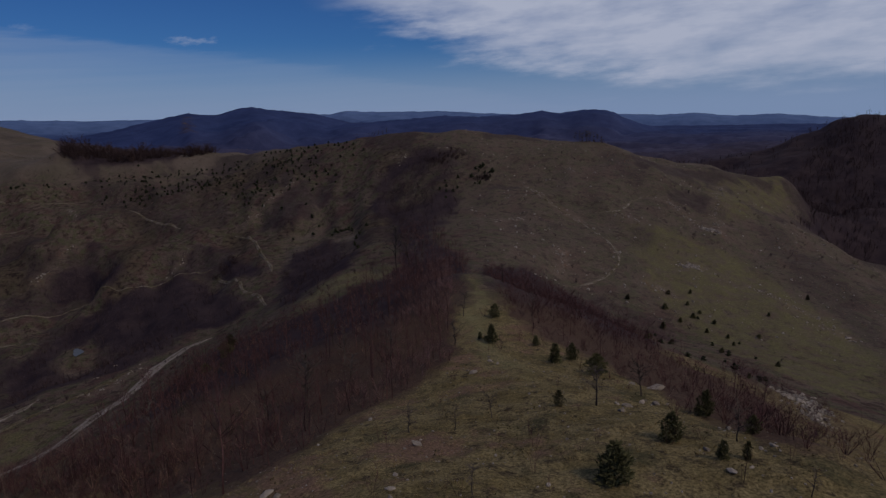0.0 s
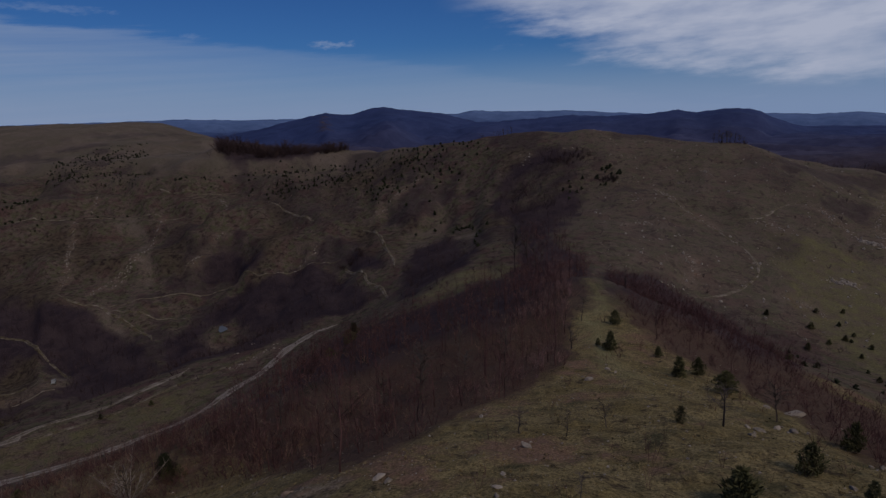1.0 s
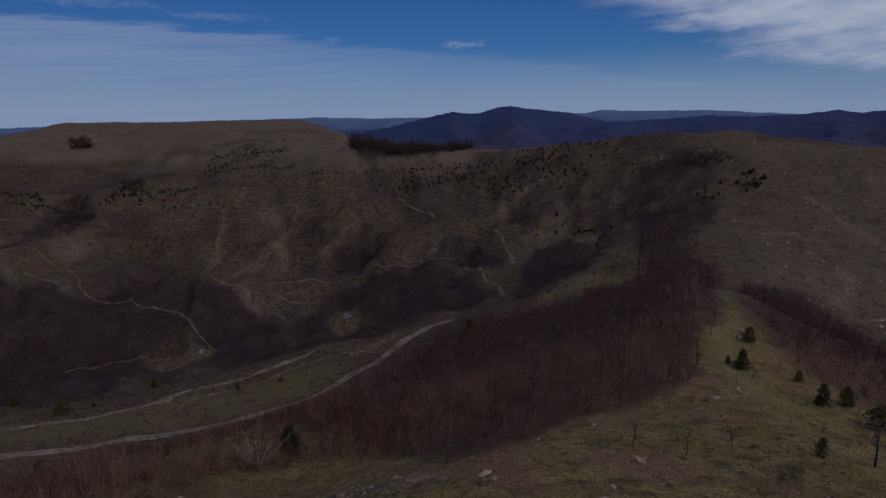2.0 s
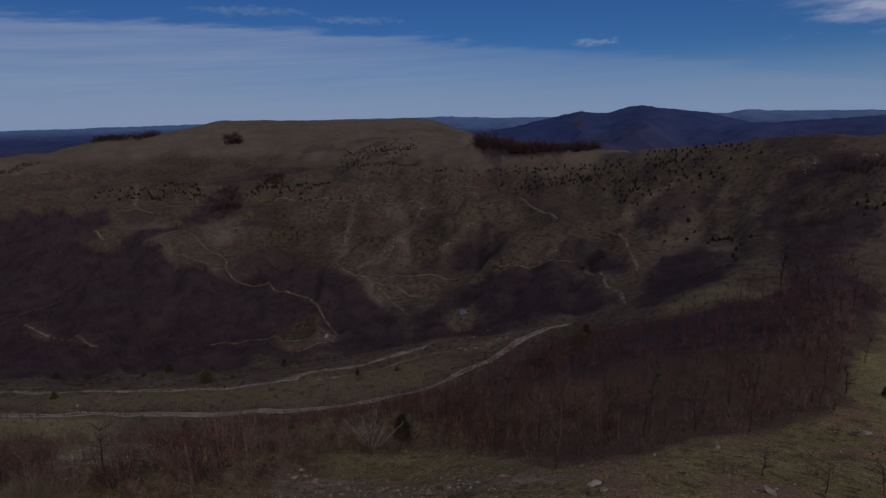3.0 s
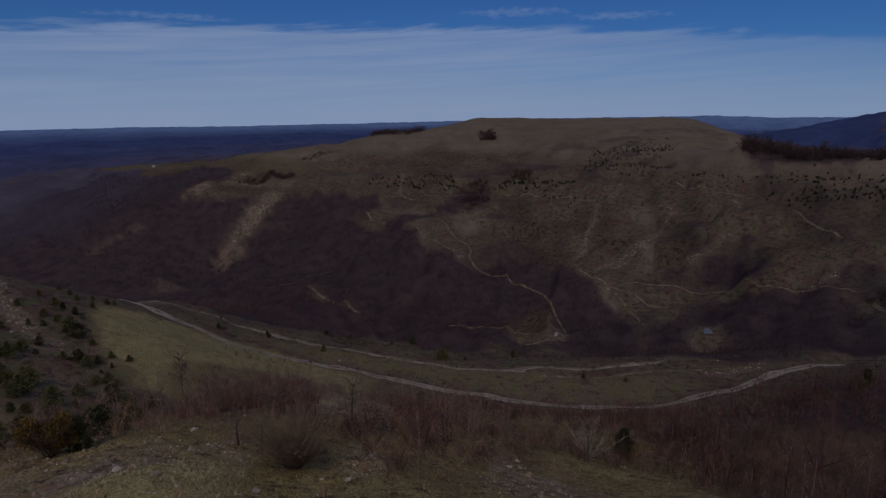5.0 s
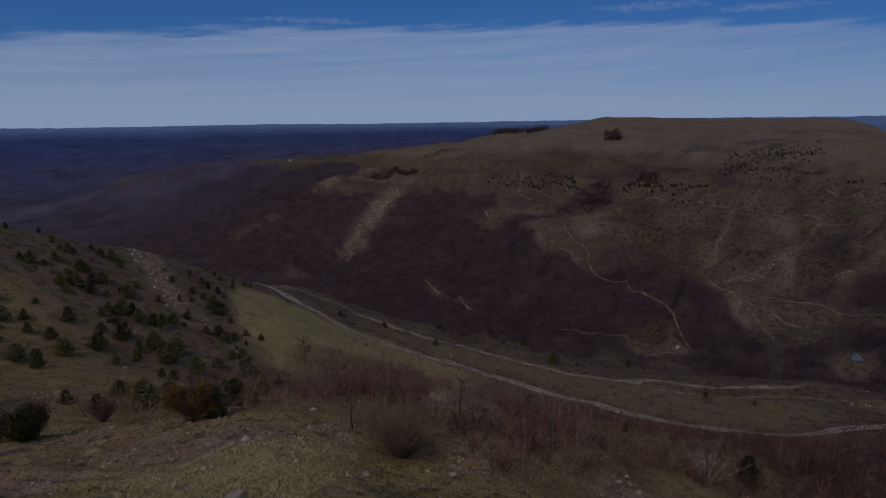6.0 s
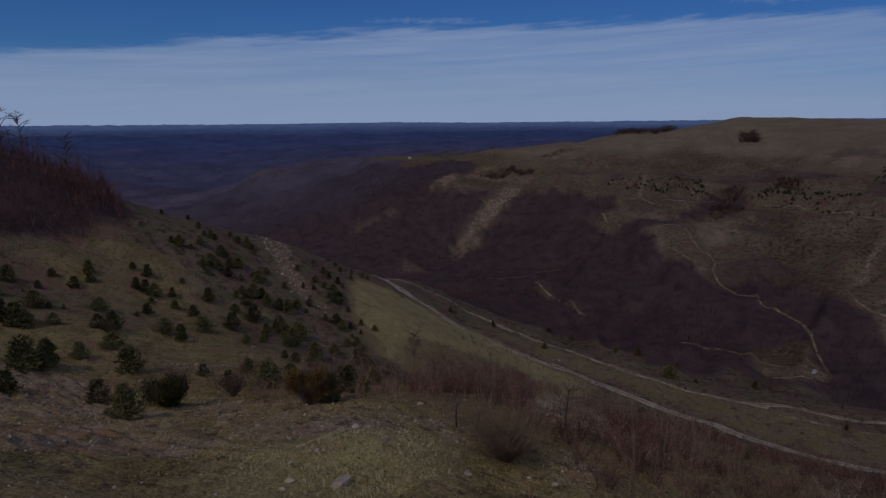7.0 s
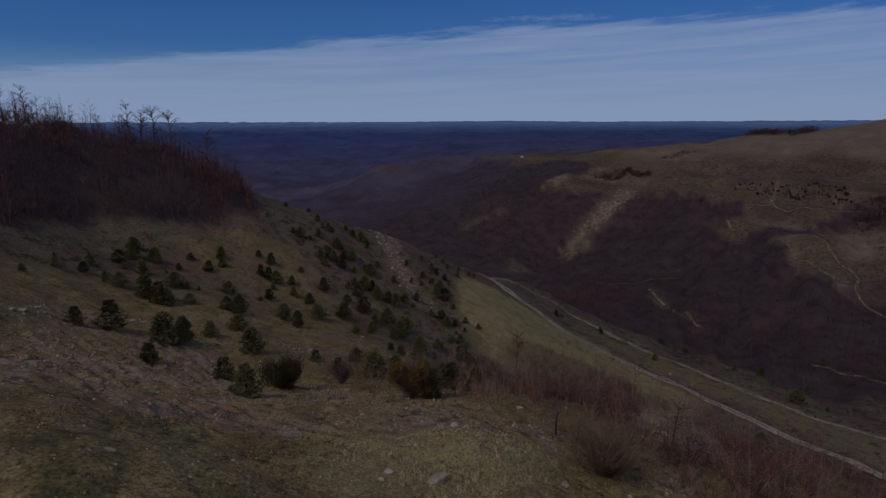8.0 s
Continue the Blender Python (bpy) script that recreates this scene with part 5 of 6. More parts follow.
boulders("hill_pile", [(98, 238, 2), (99, 236, 2.3), (102, 237, 2.3), (104, 235, 1.7), (127, 275, 2), (127, 271, 2), (134, 285, 1.9), (144, 307, 2), (160, 339, 2), (125, 278, 1.8), (125, 282, 1.6), (123, 293, 1.4), (134, 185, 2.5), (122, 220, 1.5), (125, 199, 1.3), (126, 195, 1.3), (130, 192, 1.3), (46, 235, 1.4), (44, 230, 1.4), (32, 299, 1.8), (23, 266, 1.6), (35, 272, 1.8), (71, 338, 1.7), (-25, 375, 2.5), (-29, 372, 2.2)])
boulders("crest_ledge", [(-143, -117, 2.4), (-146, -116, 2.0), (-149, -114, 1.8), (-140, -116, 2.2), (-156, -110, 1.4)])
boulders("west", [(-47.1, 36.2, 1), (-50.8, 40.1, 0.8), (-46.9, 37.6, 0.7), (-48.6, 36.6, 0.6), (-112, 196, 1.7), (-115, 201, 1.1), (-36, 32.8, 0.4), (-43.8, 17.3, 0.5), (-44.7, 18.1, 0.2), (-196, 69, 1.3), (-193, 66, 0.7), (-190, 62, 0.6), (-183, 58, 0.6), (-176, 54, 0.6), (-137, 177, 1), (-127, 194, 1), (-127, 205, 1), (-33.7, 36.6, 0.3), (-13.9, 36.3, 0.2)])
boulders("row", [(-154, 42, 0.8), (-159, 45, 1), (-164, 48, 0.8), (-174, 53, 1), (-180, 56, 1), (-187, 60, 1.1)])
boulders("slope", [(-73.8, -63.3, 1.7), (-71.8, -63.2, 1.3), (-77.6, -64.3, 1.2), (-88.9, -57.1, 1.1), (-90.5, -56.1, 0.9), (-98.3, -33, 0.9), (-97.1, -31.1, 0.8), (-101.1, -30.8, 0.8), (-98.1, -28.8, 0.8), (-125.8, -26.2, 0.8), (-83.9, -33.8, 0.8), (-91.7, -44.6, 0.9), (-191, -28, 1.3), (-194, -30, 1.4), (-186, -28, 1.3), (-182, -25, 1.3), (-198, -32, 1.5), (-202, -35, 1.4), (-176, -24, 1.1), (-174, 53, 1), (-161, 46, 0.9), (-186, 60, 1), (-192, 65, 1.1)])


def pebble(seed):
    rng = random.Random(seed)
    p = [Vector((math.cos(k * 1.2566 + rng.uniform(-0.3, 0.3)) * rng.uniform(0.35, 0.6), math.sin(k * 1.2566) * rng.uniform(0.3, 0.55), rng.uniform(-0.1, 0.12))) for k in range(5)]
    top, q = Vector((rng.uniform(-0.2, 0.2), rng.uniform(-0.2, 0.2), rng.uniform(0.25, 0.45))), Pieces()
    n = [Vector((v.x * 0.7, v.y * 0.7, v.z + 0.22)) for v in p]
    for k in range(5):
        j = (k + 1) % 5
        q.tri(p[k] - Vector((0, 0, 0.25)), p[j] - Vector((0, 0, 0.25)), n[j])
        q.tri(p[k] - Vector((0, 0, 0.25)), n[j], n[k])
        q.tri(n[k], n[j], top)
    return q.arrays()


def open_out(x, y):
    """Keep the clearings clear."""
    keep = in_patches(list(OPEN.values()), x, y) < 0.5
    return x[keep], y[keep]


def scatter_ground_cover():
    rng = np.random.default_rng(8)
    # stones
    xs, ys, ss = [], [], []
    for name, per, low, high in (("shale", 0.6, 0.06, 0.42), ("west_foot", 1.3, 0.06, 0.4), ("west_face", 0.9, 0.1, 0.5), ("west_debris", 5.0, 0.06, 0.42), ("west_low", 2.0, 0.08, 0.6), ("talus", 0.6, 0.2, 0.9),
                                 ("scar", 0.02, 0.4, 1.2), ("scar_rubble", 0.35, 0.5, 2.2), ("cliff_a", 0.03, 1.0, 4.0), ("cliff_b", 0.03, 1.0, 4.0)):
        x, y = random_in(BARE[name], per, rng)
        xs.append(x), ys.append(y), ss.append(low + (high - low) * rng.random(len(x)) ** 3)
    for name, points in STONY.items():
        heap = name.startswith("heap")
        for (ax, ay), (bx, by) in zip(points, points[1:]):
            n = int(math.hypot(bx - ax, by - ay) * (11 if heap else 1.5)) + 3
            f, wide = rng.random(n), 1.2 if heap else 1.0
            xs.append(ax + (bx - ax) * f + rng.normal(0, wide, n)), ys.append(ay + (by - ay) * f + rng.normal(0, wide, n))
            near = min(1.0, math.hypot(ax, ay) / 220)
            ss.append((0.3 + (2.0 if heap else 1.0) * rng.random(n) ** 3) * near)
    a, r = np.radians(rng.uniform(-45, 140, 3500)), 18 + 75 * rng.random(3500) ** 0.8
    xs.append(-np.sin(a) * r), ys.append(np.cos(a) * r), ss.append(0.05 + 0.35 * rng.random(3500) ** 4)
    a, r = np.radians(rng.uniform(-40, -2, 1300)), rng.uniform(200, 420, 1300)
    xs.append(-np.sin(a) * r), ys.append(np.cos(a) * r), ss.append(0.3 + 1.4 * rng.random(1300) ** 6)
    xs, ys, ss = np.concatenate(xs), np.concatenate(ys), np.concatenate(ss)
    keep = cover_at(xs, ys, height(xs, ys))[:, 0] < 0.4
    xs, ys, ss = [xs[keep]], [ys[keep]], [ss[keep]]
    spread("loose_stones", [pebble(k) for k in range(8)], np.concatenate(xs), np.concatenate(ys), np.concatenate(ss), STONES,
           "loose pale stones scattered over the slopes", "stones", rng=rng)
    # grit and small stones in the grass
    grit = [(np.array([(-0.5, -0.4, -0.2), (0.5, -0.35, -0.2), (0.05, 0.55, -0.2), (g, 0.5 * g, 0.4 + 0.2 * g)]), np.array([(0, 1, 3), (1, 2, 3), (2, 0, 3)])) for g in (-0.2, 0.0, 0.15)]
    a, r = np.radians(rng.uniform(-42, 138, 9000)), 20 + 85 * rng.random(9000) ** 0.8
    x, y = -np.sin(a) * r, np.cos(a) * r
    keep = fractal(x, y, 9.0, 91, 3) > rng.uniform(-0.6, 0.5, 9000)
    spread("grit", grit, x[keep], y[keep], 0.06 + 0.22 * rng.random(keep.sum()) ** 2.5, STONES, "small pale stones in the grass", "stones", rng=rng)
    # saplings scattered over the knoll
    near = [shrub(400 + k, 3, 5, 0.3, 0.008).arrays() for k in range(6)]
    a, r = np.radians(rng.uniform(-38, 130, 900)), 30 + 110 * rng.random(900)
    x, y = -np.sin(a) * r, np.cos(a) * r
    keep = fractal(x, y, 22.0, 93, 3) > -0.05
    spread("saplings", near, x[keep], y[keep], 0.7 + 2.0 * rng.random(keep.sum()) ** 1.6, SPUR_TWIGS, "thin leafless saplings in the dry grass", "saplings", rng=rng)
    # grass tufts on the near ground
    tufts = []
    for seed in range(6):
        g, q = random.Random(seed), Pieces()
        for _ in range(9):
            b, l = g.uniform(0, 6.283), g.uniform(0.5, 1.0)
            root = Vector((g.uniform(-0.25, 0.25), g.uniform(-0.25, 0.25), -0.02))
            side = Vector((math.cos(b + 1.57), math.sin(b + 1.57), 0)) * 0.05
            q.tri(root - side, root + side, root + Vector((math.cos(b) * 0.55 * l, math.sin(b) * 0.55 * l, l * 0.8)))
        tufts.append(q.arrays())
    a, r = np.radians(rng.uniform(-42, 138, 37000)), 18 + 90 * rng.random(37000) ** 0.75
    x, y = -np.sin(a) * r, np.cos(a) * r
    c = cover_at(x, y, height(x, y))
    clump = fractal(x, y, 4.0, 77, 3)
    keep = (c[:, 0] < 0.5) & (c[:, 2] < 0.5) & (clump > -0.25)
    spread("grass_tufts", tufts, x[keep], y[keep], 0.12 + 0.26 * rng.random(keep.sum()) ** 2, TUFTS, "tufts of dry straw-coloured grass", "grass", rng=rng)
    # dark weeds and moss between the grass
    a, r = np.radians(rng.uniform(-35, 135, 16000)), 20 + 60 * rng.random(16000) ** 0.8
    x, y = -np.sin(a) * r, np.cos(a) * r
    keep = fractal(x, y, 6.0, 81, 4) > 0.28 + 0.3 * rng.random(len(x))
    spread("weeds", tufts, x[keep], y[keep], 0.14 + 0.22 * rng.random(keep.sum()) ** 2, WEEDS, "low dark olive and brown weeds in the grass", "weeds", rng=rng)
    # broken ledges of shale that follow the slope
    slabs = []
    for k in range(8):
        v, f = pebble(40 + k)
        slabs.append((v * np.array([1.5, 0.8, 0.55]), f))
    for name, per in (("shale", 0.6), ("west_foot", 0.6), ("west_face", 0.8), ("west_low", 0.8)):
        x, y = random_in(BARE[name], per, rng)
        keep = np.abs(np.sin(height(x, y) * 1.9 + fractal(x, y, 12.0, 83, 3))) < 0.42
        x, y = x[keep], y[keep]
        spread("shale_ledge", slabs, x, y, 0.25 + 1.1 * rng.random(len(x)) ** 2.5, SHALE, "broken brown shale ledges on the bare slope", "rock", rng=rng)
    sparse = [shrub(120 + k, 4, 7, 0.85, 0.045, True).arrays() for k in range(5)]
    x, y = random_in(GREEN["near_mound"], 22.0, rng)
    keep = (rng.random(len(x)) < np.clip(fractal(x, y, 3.0, 78, 3) + 0.55, 0, 1)) & (np.hypot((x + 40) / 11, (y + 1) / 10) < rng.uniform(0.4, 1.1, len(x)))
    x, y = x[keep], y[keep]
    spread("mound_grass", tufts, x, y, 0.16 + 0.30 * rng.random(len(x)) ** 2, MOUND_GRASS, "pale yellow-green grass tufts on the mound", "grass", rng=rng)
    # brush thickets
    low = [shrub(50 + k, 5, 9, 0.65, 0.0115, True).arrays() for k in range(8)]
    twiggy = [shrub(200 + k, 7, 15, 0.55, 0.0075).arrays() for k in range(8)]
    for name, per, h0, h1, mat in (("spur_left", 0.085, 1.2, 4.2, SPUR_TWIGS), ("spur_left", 0.03, 1.0, 3.0, RED_TWIGS), ("spur_fringe", 0.36, 1.0, 3.2, PURPLE_TWIGS), ("spur_right", 0.30, 1.0, 3.2, SPUR_TWIGS), ("knoll_brush", 0.30, 1.0, 3.8, SPUR_TWIGS), ("knoll_brush", 0.07, 0.9, 3.0, RED_TWIGS),
                                   ("west_brush", 0.16, 1.0, 3.4, SPUR_TWIGS), ("west_brush", 0.04, 1.0, 3.0, RED_TWIGS), ("left_crest", 0.22, 2.4, 6.0, SPUR_TWIGS), ("left_crest", 0.06, 1.2, 3.4, RED_TWIGS), ("ravine", 0.06, 2.0, 5.0, TWIGS),
                                   ("hill_gully", 0.07, 2.0, 5.0, TWIGS), ("hill_gully_top", 0.09, 1.6, 4.6, TWIGS), ("basin_scrub", 0.02, 0.8, 2.2, RED_TWIGS), ("foot_brush", 0.10, 1.0, 3.0, RED_TWIGS), ("mound_brush", 0.14, 1.0, 3.8, SPUR_TWIGS), ("mound_brush", 0.03, 1.0, 3.2, RED_TWIGS), ("west_scatter", 0.13, 0.6, 2.4, RED_TWIGS), ("west_link", 0.16, 1.0, 3.2, SPUR_TWIGS),
                                   ("east_brush", 0.14, 0.9, 3.0, SPUR_TWIGS), ("hill_scrub_a", 0.06, 0.7, 2.0, RED_TWIGS), ("hill_scrub_b", 0.07, 0.8, 2.2, SPUR_TWIGS), ("hill_scrub_c", 0.035, 0.7, 2.2, RED_TWIGS), ("hill_scrub_d", 0.05, 0.7, 2.4, SPUR_TWIGS)):
        x, y = open_out(*random_in(WOODS[name], per, rng))
        spread("brush", twiggy if name in ("knoll_brush", "west_brush", "mound_brush", "west_scatter") else low, x, y, (h0 + (h1 - h0) * rng.random(len(x)) ** 1.6) * (0.92 + 0.42 * fractal(x, y, 13.0, 61, 2)), mat, "thicket of leafless brown brush", "brush", rng=rng)
    # dark evergreen undergrowth on the west side of the spur
    domes = [leaf_dome(500 + k, 200).arrays() for k in range(5)]
    domes = [(v * np.array([0.9, 0.9, 0.75]), f) for v, f in domes]
    x, y = random_in(EVERGREEN, 0.05, rng)
    keep = fractal(x, y, 16.0, 63, 2) > 0.0
    x, y = x[keep], y[keep]
    spread("evergreen_bushes", domes, x, y, 1.0 + 2.2 * rng.random(len(x)) ** 1.5, CEDAR, "dark evergreen undergrowth among leafless brush", "bushes", rng=rng)
    x, y = rng.normal(-157, 3.0, 14), rng.normal(-114, 2.5, 14)
    spread("evergreen_bushes", domes, x, y, 3.2 + 2.4 * rng.random(14), CEDAR, "dark evergreen bushes on the brushy crest", "bushes", rng=rng)
    # strays round the edges of the thickets
    for name, per, mat in (("spur_left", 0.03, SPUR_TWIGS), ("spur_right", 0.06, SPUR_TWIGS), ("knoll_brush", 0.06, RED_TWIGS), ("mound_brush", 0.04, RED_TWIGS)):
        x, y = random_in(WOODS[name], per, rng)
        x, y = open_out(x + rng.normal(0, 7, len(x)), y + rng.normal(0, 7, len(x)))
        spread("brush", low, x, y, 0.6 + 1.8 * rng.random(len(x)) ** 1.5, mat, "stray leafless bushes beside the thicket", "brush", rng=rng)
    # slender young trees that stand out of the brush
    slim = []
    for k in range(6):
        t_part, c_part = bare_tree_parts(260 + k, 10, 2, 0.012)
        v, f = t_part.arrays()
        v2, f2 = c_part.arrays()
        slim.append((np.concatenate([v, v2]), np.concatenate([f, f2 + len(v)])))
    for name, per, h0, h1 in (("knoll_brush", 0.06, 3.0, 6.5), ("west_brush", 0.03, 3.0, 6.0), ("mound_brush", 0.03, 3.0, 6.0), ("west_scatter", 0.02, 2.0, 4.5), ("west_link", 0.03, 2.5, 5.5), ("foot_brush", 0.05, 2.5, 6.0), ("spur_left", 0.075, 2.5, 8.5), ("spur_right", 0.04, 2.5, 5.5), ("left_crest", 0.10, 4.0, 9.0)):
        x, y = random_in(WOODS[name], per, rng)
        spread("young_trees", slim, x, y, rng.uniform(h0, h1, len(x)), SPUR_TWIGS if name.startswith("spur") or name == "left_crest" else SLIM_BARK, "slender leafless young trees above the brush", "trees", rng=rng)
    # stray saplings on the grass
    a, r = np.radians(rng.uniform(-40, 135, 1300)), 130 + 230 * rng.random(1300)
    x, y = -np.sin(a) * r, np.cos(a) * r
    keep = fractal(x, y, 60.0, 99, 3) > 0.15
    spread("saplings", low, x[keep], y[keep], 0.7 + 1.3 * rng.random(keep.sum()), TWIGS, "stray leafless saplings in the grass", "saplings", rng=rng)
    # scrub dotted over the middle slopes
    a, r = np.radians(rng.uniform(-38, 82, 17000)), 185 + 470 * rng.random(17000) ** 0.8
    x, y = -np.sin(a) * r, np.cos(a) * r
    odds = np.clip(0.22 + 0.75 * fractal(x, y, 38.0, 130, 4) + 0.35 * np.clip(rills(x, y), 0, 1), 0.02, 0.8) * np.clip((a * 57.3 - 2) / 12, 0.4, 1)
    keep = (rng.random(17000) < odds) & (height(x, y) < 84 + 14 * rng.random(17000)) & (cover_at(x, y, height(x, y))[:, 2] < 0.4)
    spread("scrub", sparse, x[keep], y[keep], 0.7 + 1.5 * rng.random(keep.sum()) ** 2, TWIGS, "low brown scrub dotted over the slopes", "scrub", rng=rng)
    # woods
    trees = []
    for k in range(8):
        g, q = random.Random(80 + k), Pieces()
        fork = g.uniform(0.22, 0.42)
        q.spike((0, 0, -0.03), (g.uniform(-0.03, 0.03), g.uniform(-0.03, 0.03), fork), 0.016, 0.012)
        for _ in range(7):
            b, w = g.uniform(0, 6.283), g.uniform(0.10, 0.36)
            tip = Vector((math.cos(b) * w, math.sin(b) * w, 1.0 - 0.9 * w * w * 4 + g.uniform(-0.2, 0.02)))
            q.spike((0, 0, fork * g.uniform(0.7, 1)), tip, 0.009)
            for _ in range(1):
                e, l = b + g.uniform(-1.5, 1.5), g.uniform(0.10, 0.22)
                at = Vector((0, 0, fork)).lerp(tip, g.uniform(0.35, 0.95))
                q.spike(at, at + Vector((math.cos(e) * l, math.sin(e) * l, l * g.uniform(0.1, 0.9))), 0.008)
        trees.append(q.arrays())
    for name, per, h0, h1 in (("basin_a", 0.06, 2.5, 5.5), ("basin_b", 0.06, 2.5, 6), ("basin_c", 0.06, 2.5, 5), ("facing_low", 0.030, 4, 8), ("facing_high", 0.045, 3.5, 7), ("valley", 0.06, 3, 6.5), ("below_bench", 0.05, 2.5, 6),
                              ("left_crest", 0.08, 3.5, 7.0), ("belt", 0.02, 5, 8), ("hedge", 0.05, 2.5, 5), ("east_hill", 0.06, 5, 9)):
        x, y = open_out(*random_in(WOODS[name], per, rng))
        # the east hill's shade is put into darker twigs
        spread("woods", trees, x, y, rng.uniform(h0, h1, len(x)), SPUR_TWIGS if name == "below_bench" else THICKET_AND_SHADE if name == "east_hill" else TWIGS, "leafless brown woodland on the slope", "woods", rng=rng)
    a, r = np.radians(rng.uniform(-46, 140, 3900)), 340 + 520 * rng.random(3900)
    x, y = -np.sin(a) * r, np.cos(a) * r
    keep = (wild_woods(x, y, height(x, y)) > 0.5) & (in_patches(list(OPEN.values()), x, y) < 0.5)
    spread("woods", trees, x[keep], y[keep], rng.uniform(6, 10, keep.sum()), TWIGS, "leafless brown woodland on far slopes", "woods", rng=rng)
    # small pines far across the valley
    far_pines = []
    for k in range(5):
        q, g = Pieces(), random.Random(k)
        for j in range(13):
            h = g.uniform(0.05, 0.9)
            b, l = g.uniform(0, 6.283), 0.36 * (1 - h) ** 0.7 + 0.05
            q.spike((0, 0, h * 0.75), (math.cos(b) * l * 1.7, math.sin(b) * l * 1.7, h * 0.75 + 0.12), 0.22)
        far_pines.append(q.arrays())
    for polygon, per, h0, h1 in FAR_PINES:
        x, y = random_in(polygon, per, rng)
        keep = fractal(x, y, 30.0, 15, 2) > rng.uniform(-1.2, 0.3, len(x))
        spread("pines", far_pines, x[keep], y[keep], rng.uniform(h0, h1, keep.sum()), CEDAR, "small dark pines dotted over the far slope", "pines", rng=rng)
    thickset = [shrub(220 + k, 6, 14, 0.9, 0.024, True).arrays() for k in range(5)]
    # dark clumps of trees, two of them added as the shadow under a ledge
    for cx, cy, wide, deep, h in CLUMPS:
        n = min(int(wide * deep * 0.08) + 14, 90)
        a, q = rng.uniform(0, 2 * np.pi, n), np.sqrt(rng.random(n))
        u, v = np.cos(a) * q * wide / 2, np.sin(a) * q * deep / 2
        d = math.hypot(cx, cy)
        x, y = cx + u * cy / d - v * cx / d, cy - u * cx / d - v * cy / d
        spread("copse", thickset, x, y, h * (0.25 + 0.9 * rng.random(n) ** 1.6), THICKET_AND_SHADE, "dark clump on the hill, leafless trees and ledge shadow", "copse", rng=rng)


EVERGREEN = [(-85, 176), (-45, 132), (-28, 88), (-24, 68), (-41, 81), (-75, 143)]
FAR_PINES = []
FAR_PINES.append(([(-454, 431), (-483, 475), (-486, 516), (-473, 542), (-436, 550), (-389, 484), (-379, 459), (-339, 416), (-394, 417), (-427, 407)], 0.05, 0.9, 2.2))
FAR_PINES.append(([(-492, 355), (-483, 376), (-445, 381), (-416, 392), (-370, 348), (-384, 341), (-412, 356), (-461, 332)], 0.035, 1.4, 3.0))
FAR_PINES.append(([(-339, 411), (-317, 416), (-279, 439), (-262, 448), (-217, 462), (-172, 465), (-124, 439), (-89, 428), (-84, 403), (-86, 388), (-86, 377), (-105, 379), (-110, 358), (-120, 357), (-139, 390), (-185, 395), (-224, 402), (-272, 420), (-307, 411)], 0.045, 1.0, 2.5))
FAR_PINES.append(([(-629, 261), (-602, 278), (-537, 331), (-509, 315), (-574, 263), (-611, 253)], 0.05, 1.5, 3.4))
FAR_PINES.append(([(-103, 373), (-86, 381), (-50, 322), (-35, 292), (-38, 286), (-68, 332), (-89, 321)], 0.009, 1.3, 2.8))
FAR_PINES.append(([(-142, 466), (-70, 430), (-50, 412), (-60, 380), (-90, 372), (-120, 420)], 0.022, 1.3, 2.6))
FAR_PINES.append(([(20, 347), (28, 343), (29, 329), (17, 321), (14, 331)], 0.09, 1.5, 3.2))
FAR_PINES.append(([(-3, 330), (4, 336), (7, 324), (18, 311), (17, 307), (3, 310), (-4, 316)], 0.04, 1.5, 2.8))
FAR_PINES.append(([(-62, 332), (-45, 301), (-40, 261), (-47, 263), (-57, 293), (-69, 331)], 0.02, 1.5, 2.8))
FAR_PINES.append(([(62, 214), (82, 209), (97, 177), (58, 99), (42, 100), (58, 186)], 0.010, 0.9, 2.0))
FAR_PINES.append(([(-420, 330), (-360, 350), (-300, 395), (-330, 400), (-440, 350)], 0.006, 1.2, 2.2))
# plan, width, depth and height; the two near (-766, 248) stand in for ledge shadow
CLUMPS = [(-830, 405, 89, 27, 9), (-719, 178, 61, 24, 7), (-765, 250, 47, 14, 4), (-695, 479, 23, 18, 8), (-504, 330, 32, 26, 6), (-487, 376, 17, 13, 5), (-462, 304, 32, 26, 6), (-680, 469, 21, 17, 9), (-819, 395, 83, 33, 9), (-482, 376, 20, 16, 5), (-727, 170, 54, 27, 5), (-768, 246, 39, 16, 3), (96, 386, 20, 8, 2.6), (21, 330, 12, 9, 4), (-290, 477, 38, 19, 11), (-245, 476, 47, 23, 10), (-205, 486, 36, 18, 8), (-480, 374, 24, 19, 4), (-119, 303, 15, 12, 4), (1, 362, 25, 15, 4), (-267, 502, 88, 26, 12)]


# ---- small things ----
def box(x0, y0, z0, x1, y1, z1, taper=0.0):
    bm = bmesh.new()
    bmesh.ops.create_cube(bm, size=1.0)
    for v in bm.verts:
        k = 1 - taper if v.co.z > 0 else 1
        v.co = Vector(((x0 + x1) / 2 + v.co.x * (x1 - x0) * k, (y0 + y1) / 2 + v.co.y * (y1 - y0), z0 if v.co.z < 0 else z1))
    bmesh.ops.bevel(bm, geom=bm.edges[:], offset=0.06, segments=2, affect="EDGES")
    return bm


def baked(name, bm):
    mesh = bpy.data.meshes.new(name)
    bm.to_mesh(mesh)
    bm.free()
    return mesh


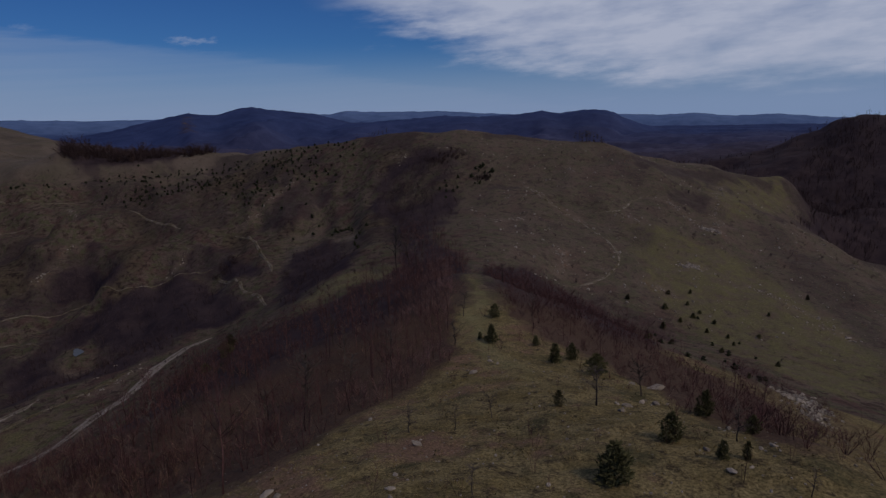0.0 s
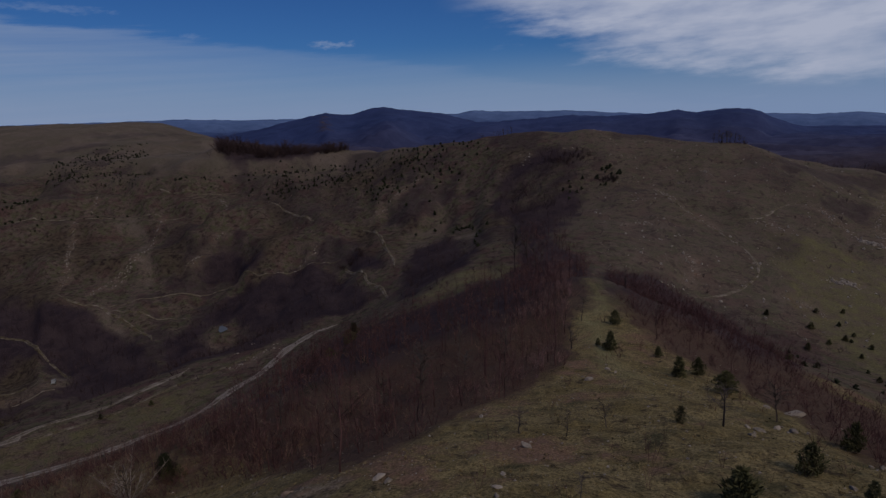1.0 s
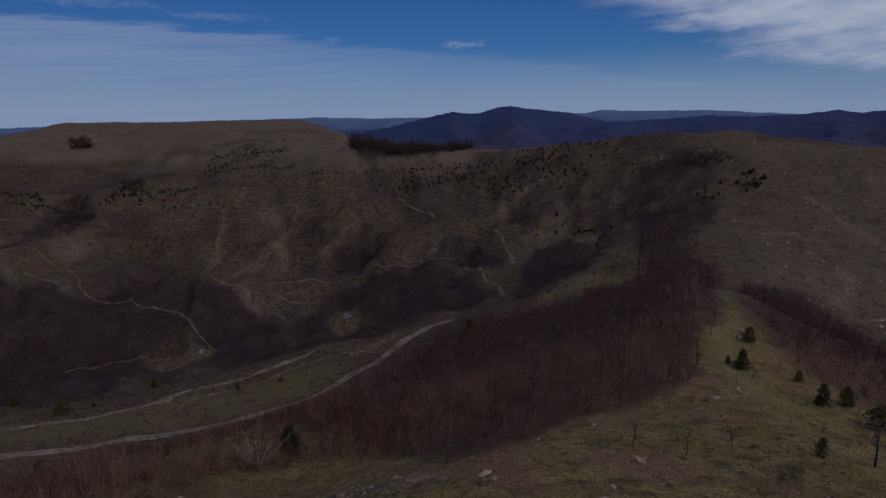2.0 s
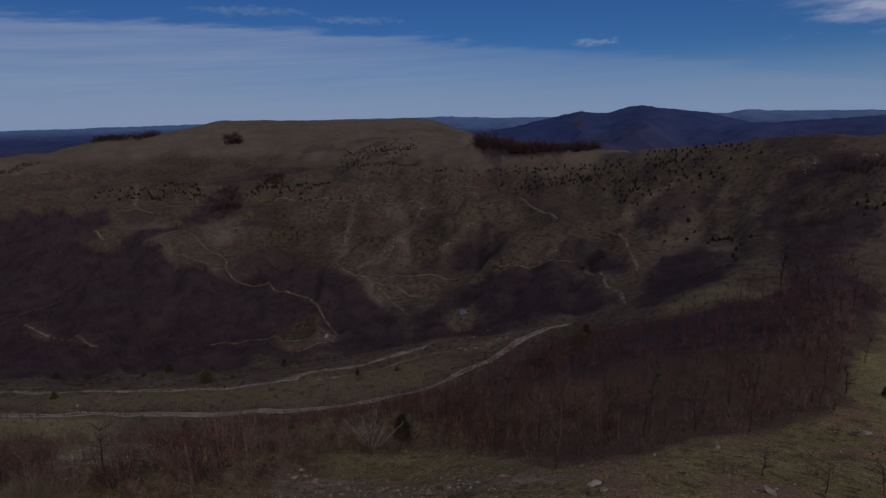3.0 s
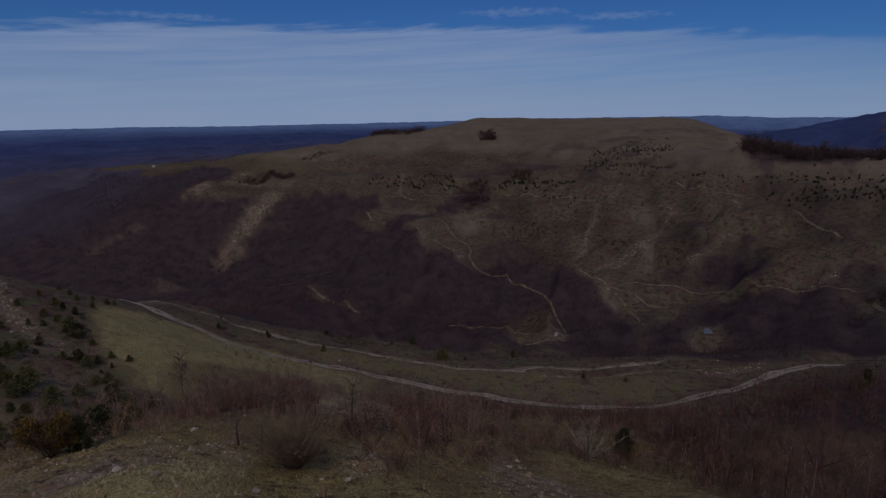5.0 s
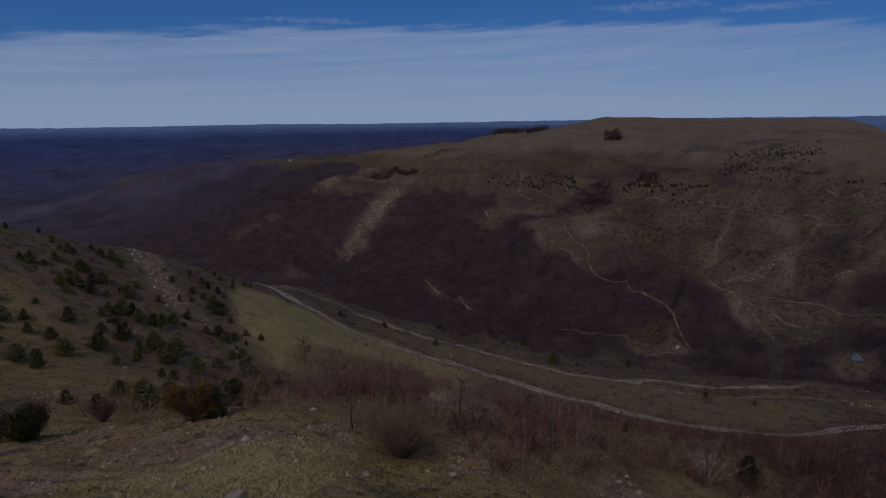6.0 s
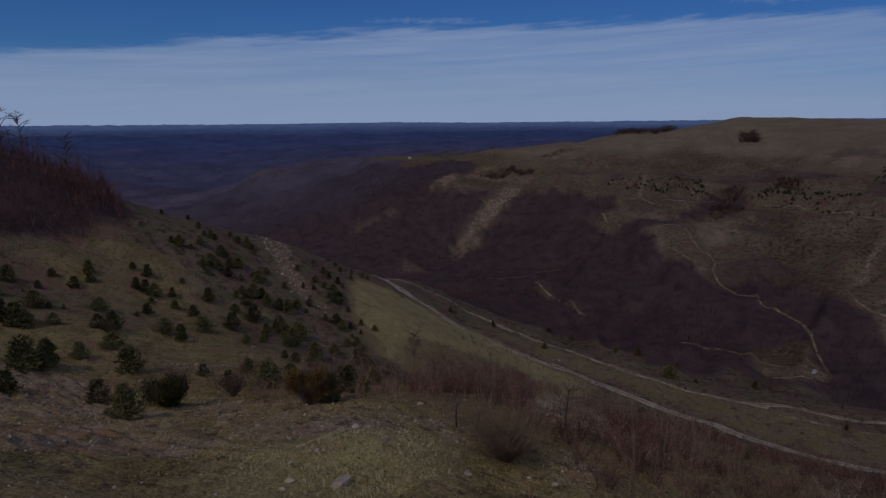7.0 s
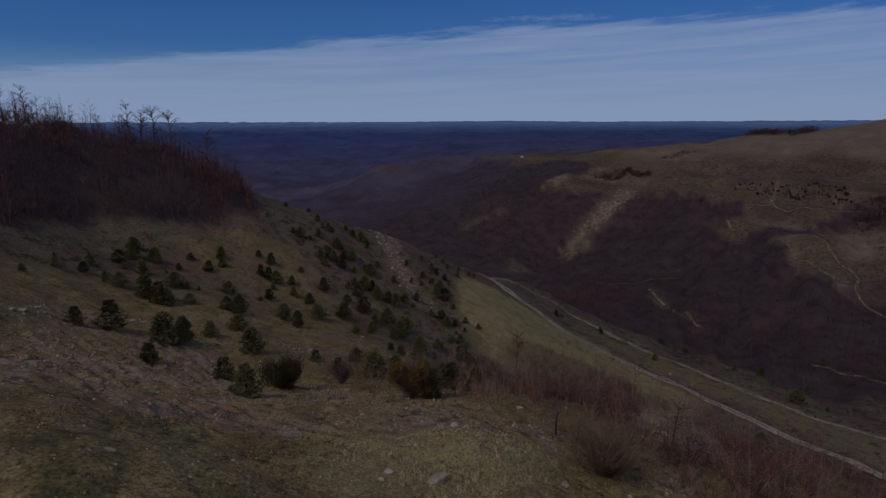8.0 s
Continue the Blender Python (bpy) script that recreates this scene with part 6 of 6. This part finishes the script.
def pickup(x, y, turn):
    truck = new("pickup_truck")
    part("body", baked("body", box(-2.6, -0.95, 0.5, 2.6, 0.95, 1.05)), WHITE, truck)
    cab = part("cab", baked("cab", box(-0.9, -0.9, 1.06, 1.2, 0.9, 1.85, 0.25)), WHITE, truck)
    part("window", baked("window", box(-0.75, -0.92, 1.2, 1.05, 0.92, 1.7, 0.2)), GLASS, cab, "dark window glass")
    for wx in (-1.6, 1.6):
        for wy in (-0.85, 0.85):
            wheel = new("wheel")
            wheel.parent = truck
            for name, radius, deep, mat, label in (("tyre", 0.4, 0.26, RUBBER, "black rubber tyre"), ("rim", 0.24, 0.28, ROCK, "dull metal rim")):
                bm = bmesh.new()
                bmesh.ops.create_cone(bm, cap_ends=True, segments=14, radius1=radius, radius2=radius, depth=deep, matrix=pose(wx, wy, 0.4, 90))
                part(name, baked(name, bm), mat, wheel, label)
    truck.matrix_world = pose(x, y, ground_at(x, y) + 0.05, 0, 0, turn) @ Matrix.Scale(0.85, 4)
    tagged(truck, "small white pickup truck parked on the dirt landing", "truck")


pickup(-229, 204, 128)


def shed(x, y):
    ob = new("shed")
    part("wall", baked("wall", box(-3, -2.5, 0, 3, 2.5, 3)), WHITE, ob)
    part("roof", baked("roof", box(-3.3, -2.8, 3.0, 3.3, 2.8, 4.4, 0.8)), WHITE, ob)
    ob.location = (x, y, ground_at(x, y) + 0.5)
    tagged(ob, "tiny white shed on a far ridge", "shed")


shed(-1143, 82)


def pond(x, y, wide, deep):
    """A small flat pool, put in for a pale grey-blue spot in a hollow."""
    n, d = 40, math.hypot(x, y)
    bm = bmesh.new()
    level = POND_LEVEL + 0.35
    ring = []
    for k in range(n):
        a = k * 2 * math.pi / n
        q = 1 + 0.18 * math.sin(3 * a + 1) + 0.08 * math.sin(7 * a)
        u, v = math.cos(a) * q * wide / 2, math.sin(a) * q * deep / 2
        ring.append(bm.verts.new((x + u * y / d - v * x / d, y - u * x / d - v * y / d, level)))
    bm.faces.new(ring)
    ob = new("pond", baked("pond", bm))
    ob.data.materials.append(WATER)
    tagged(ob, "small flat grey-blue patch in a wooded hollow", "pond", kind="structure")


pond(-174, 255, 4, 10)
scatter_ground_cover()

# the patterns from which the copies were made
for kind in PINE_KINDS + TREE_KINDS:
    for ob in (*kind.children_recursive, kind):
        bpy.data.objects.remove(ob)
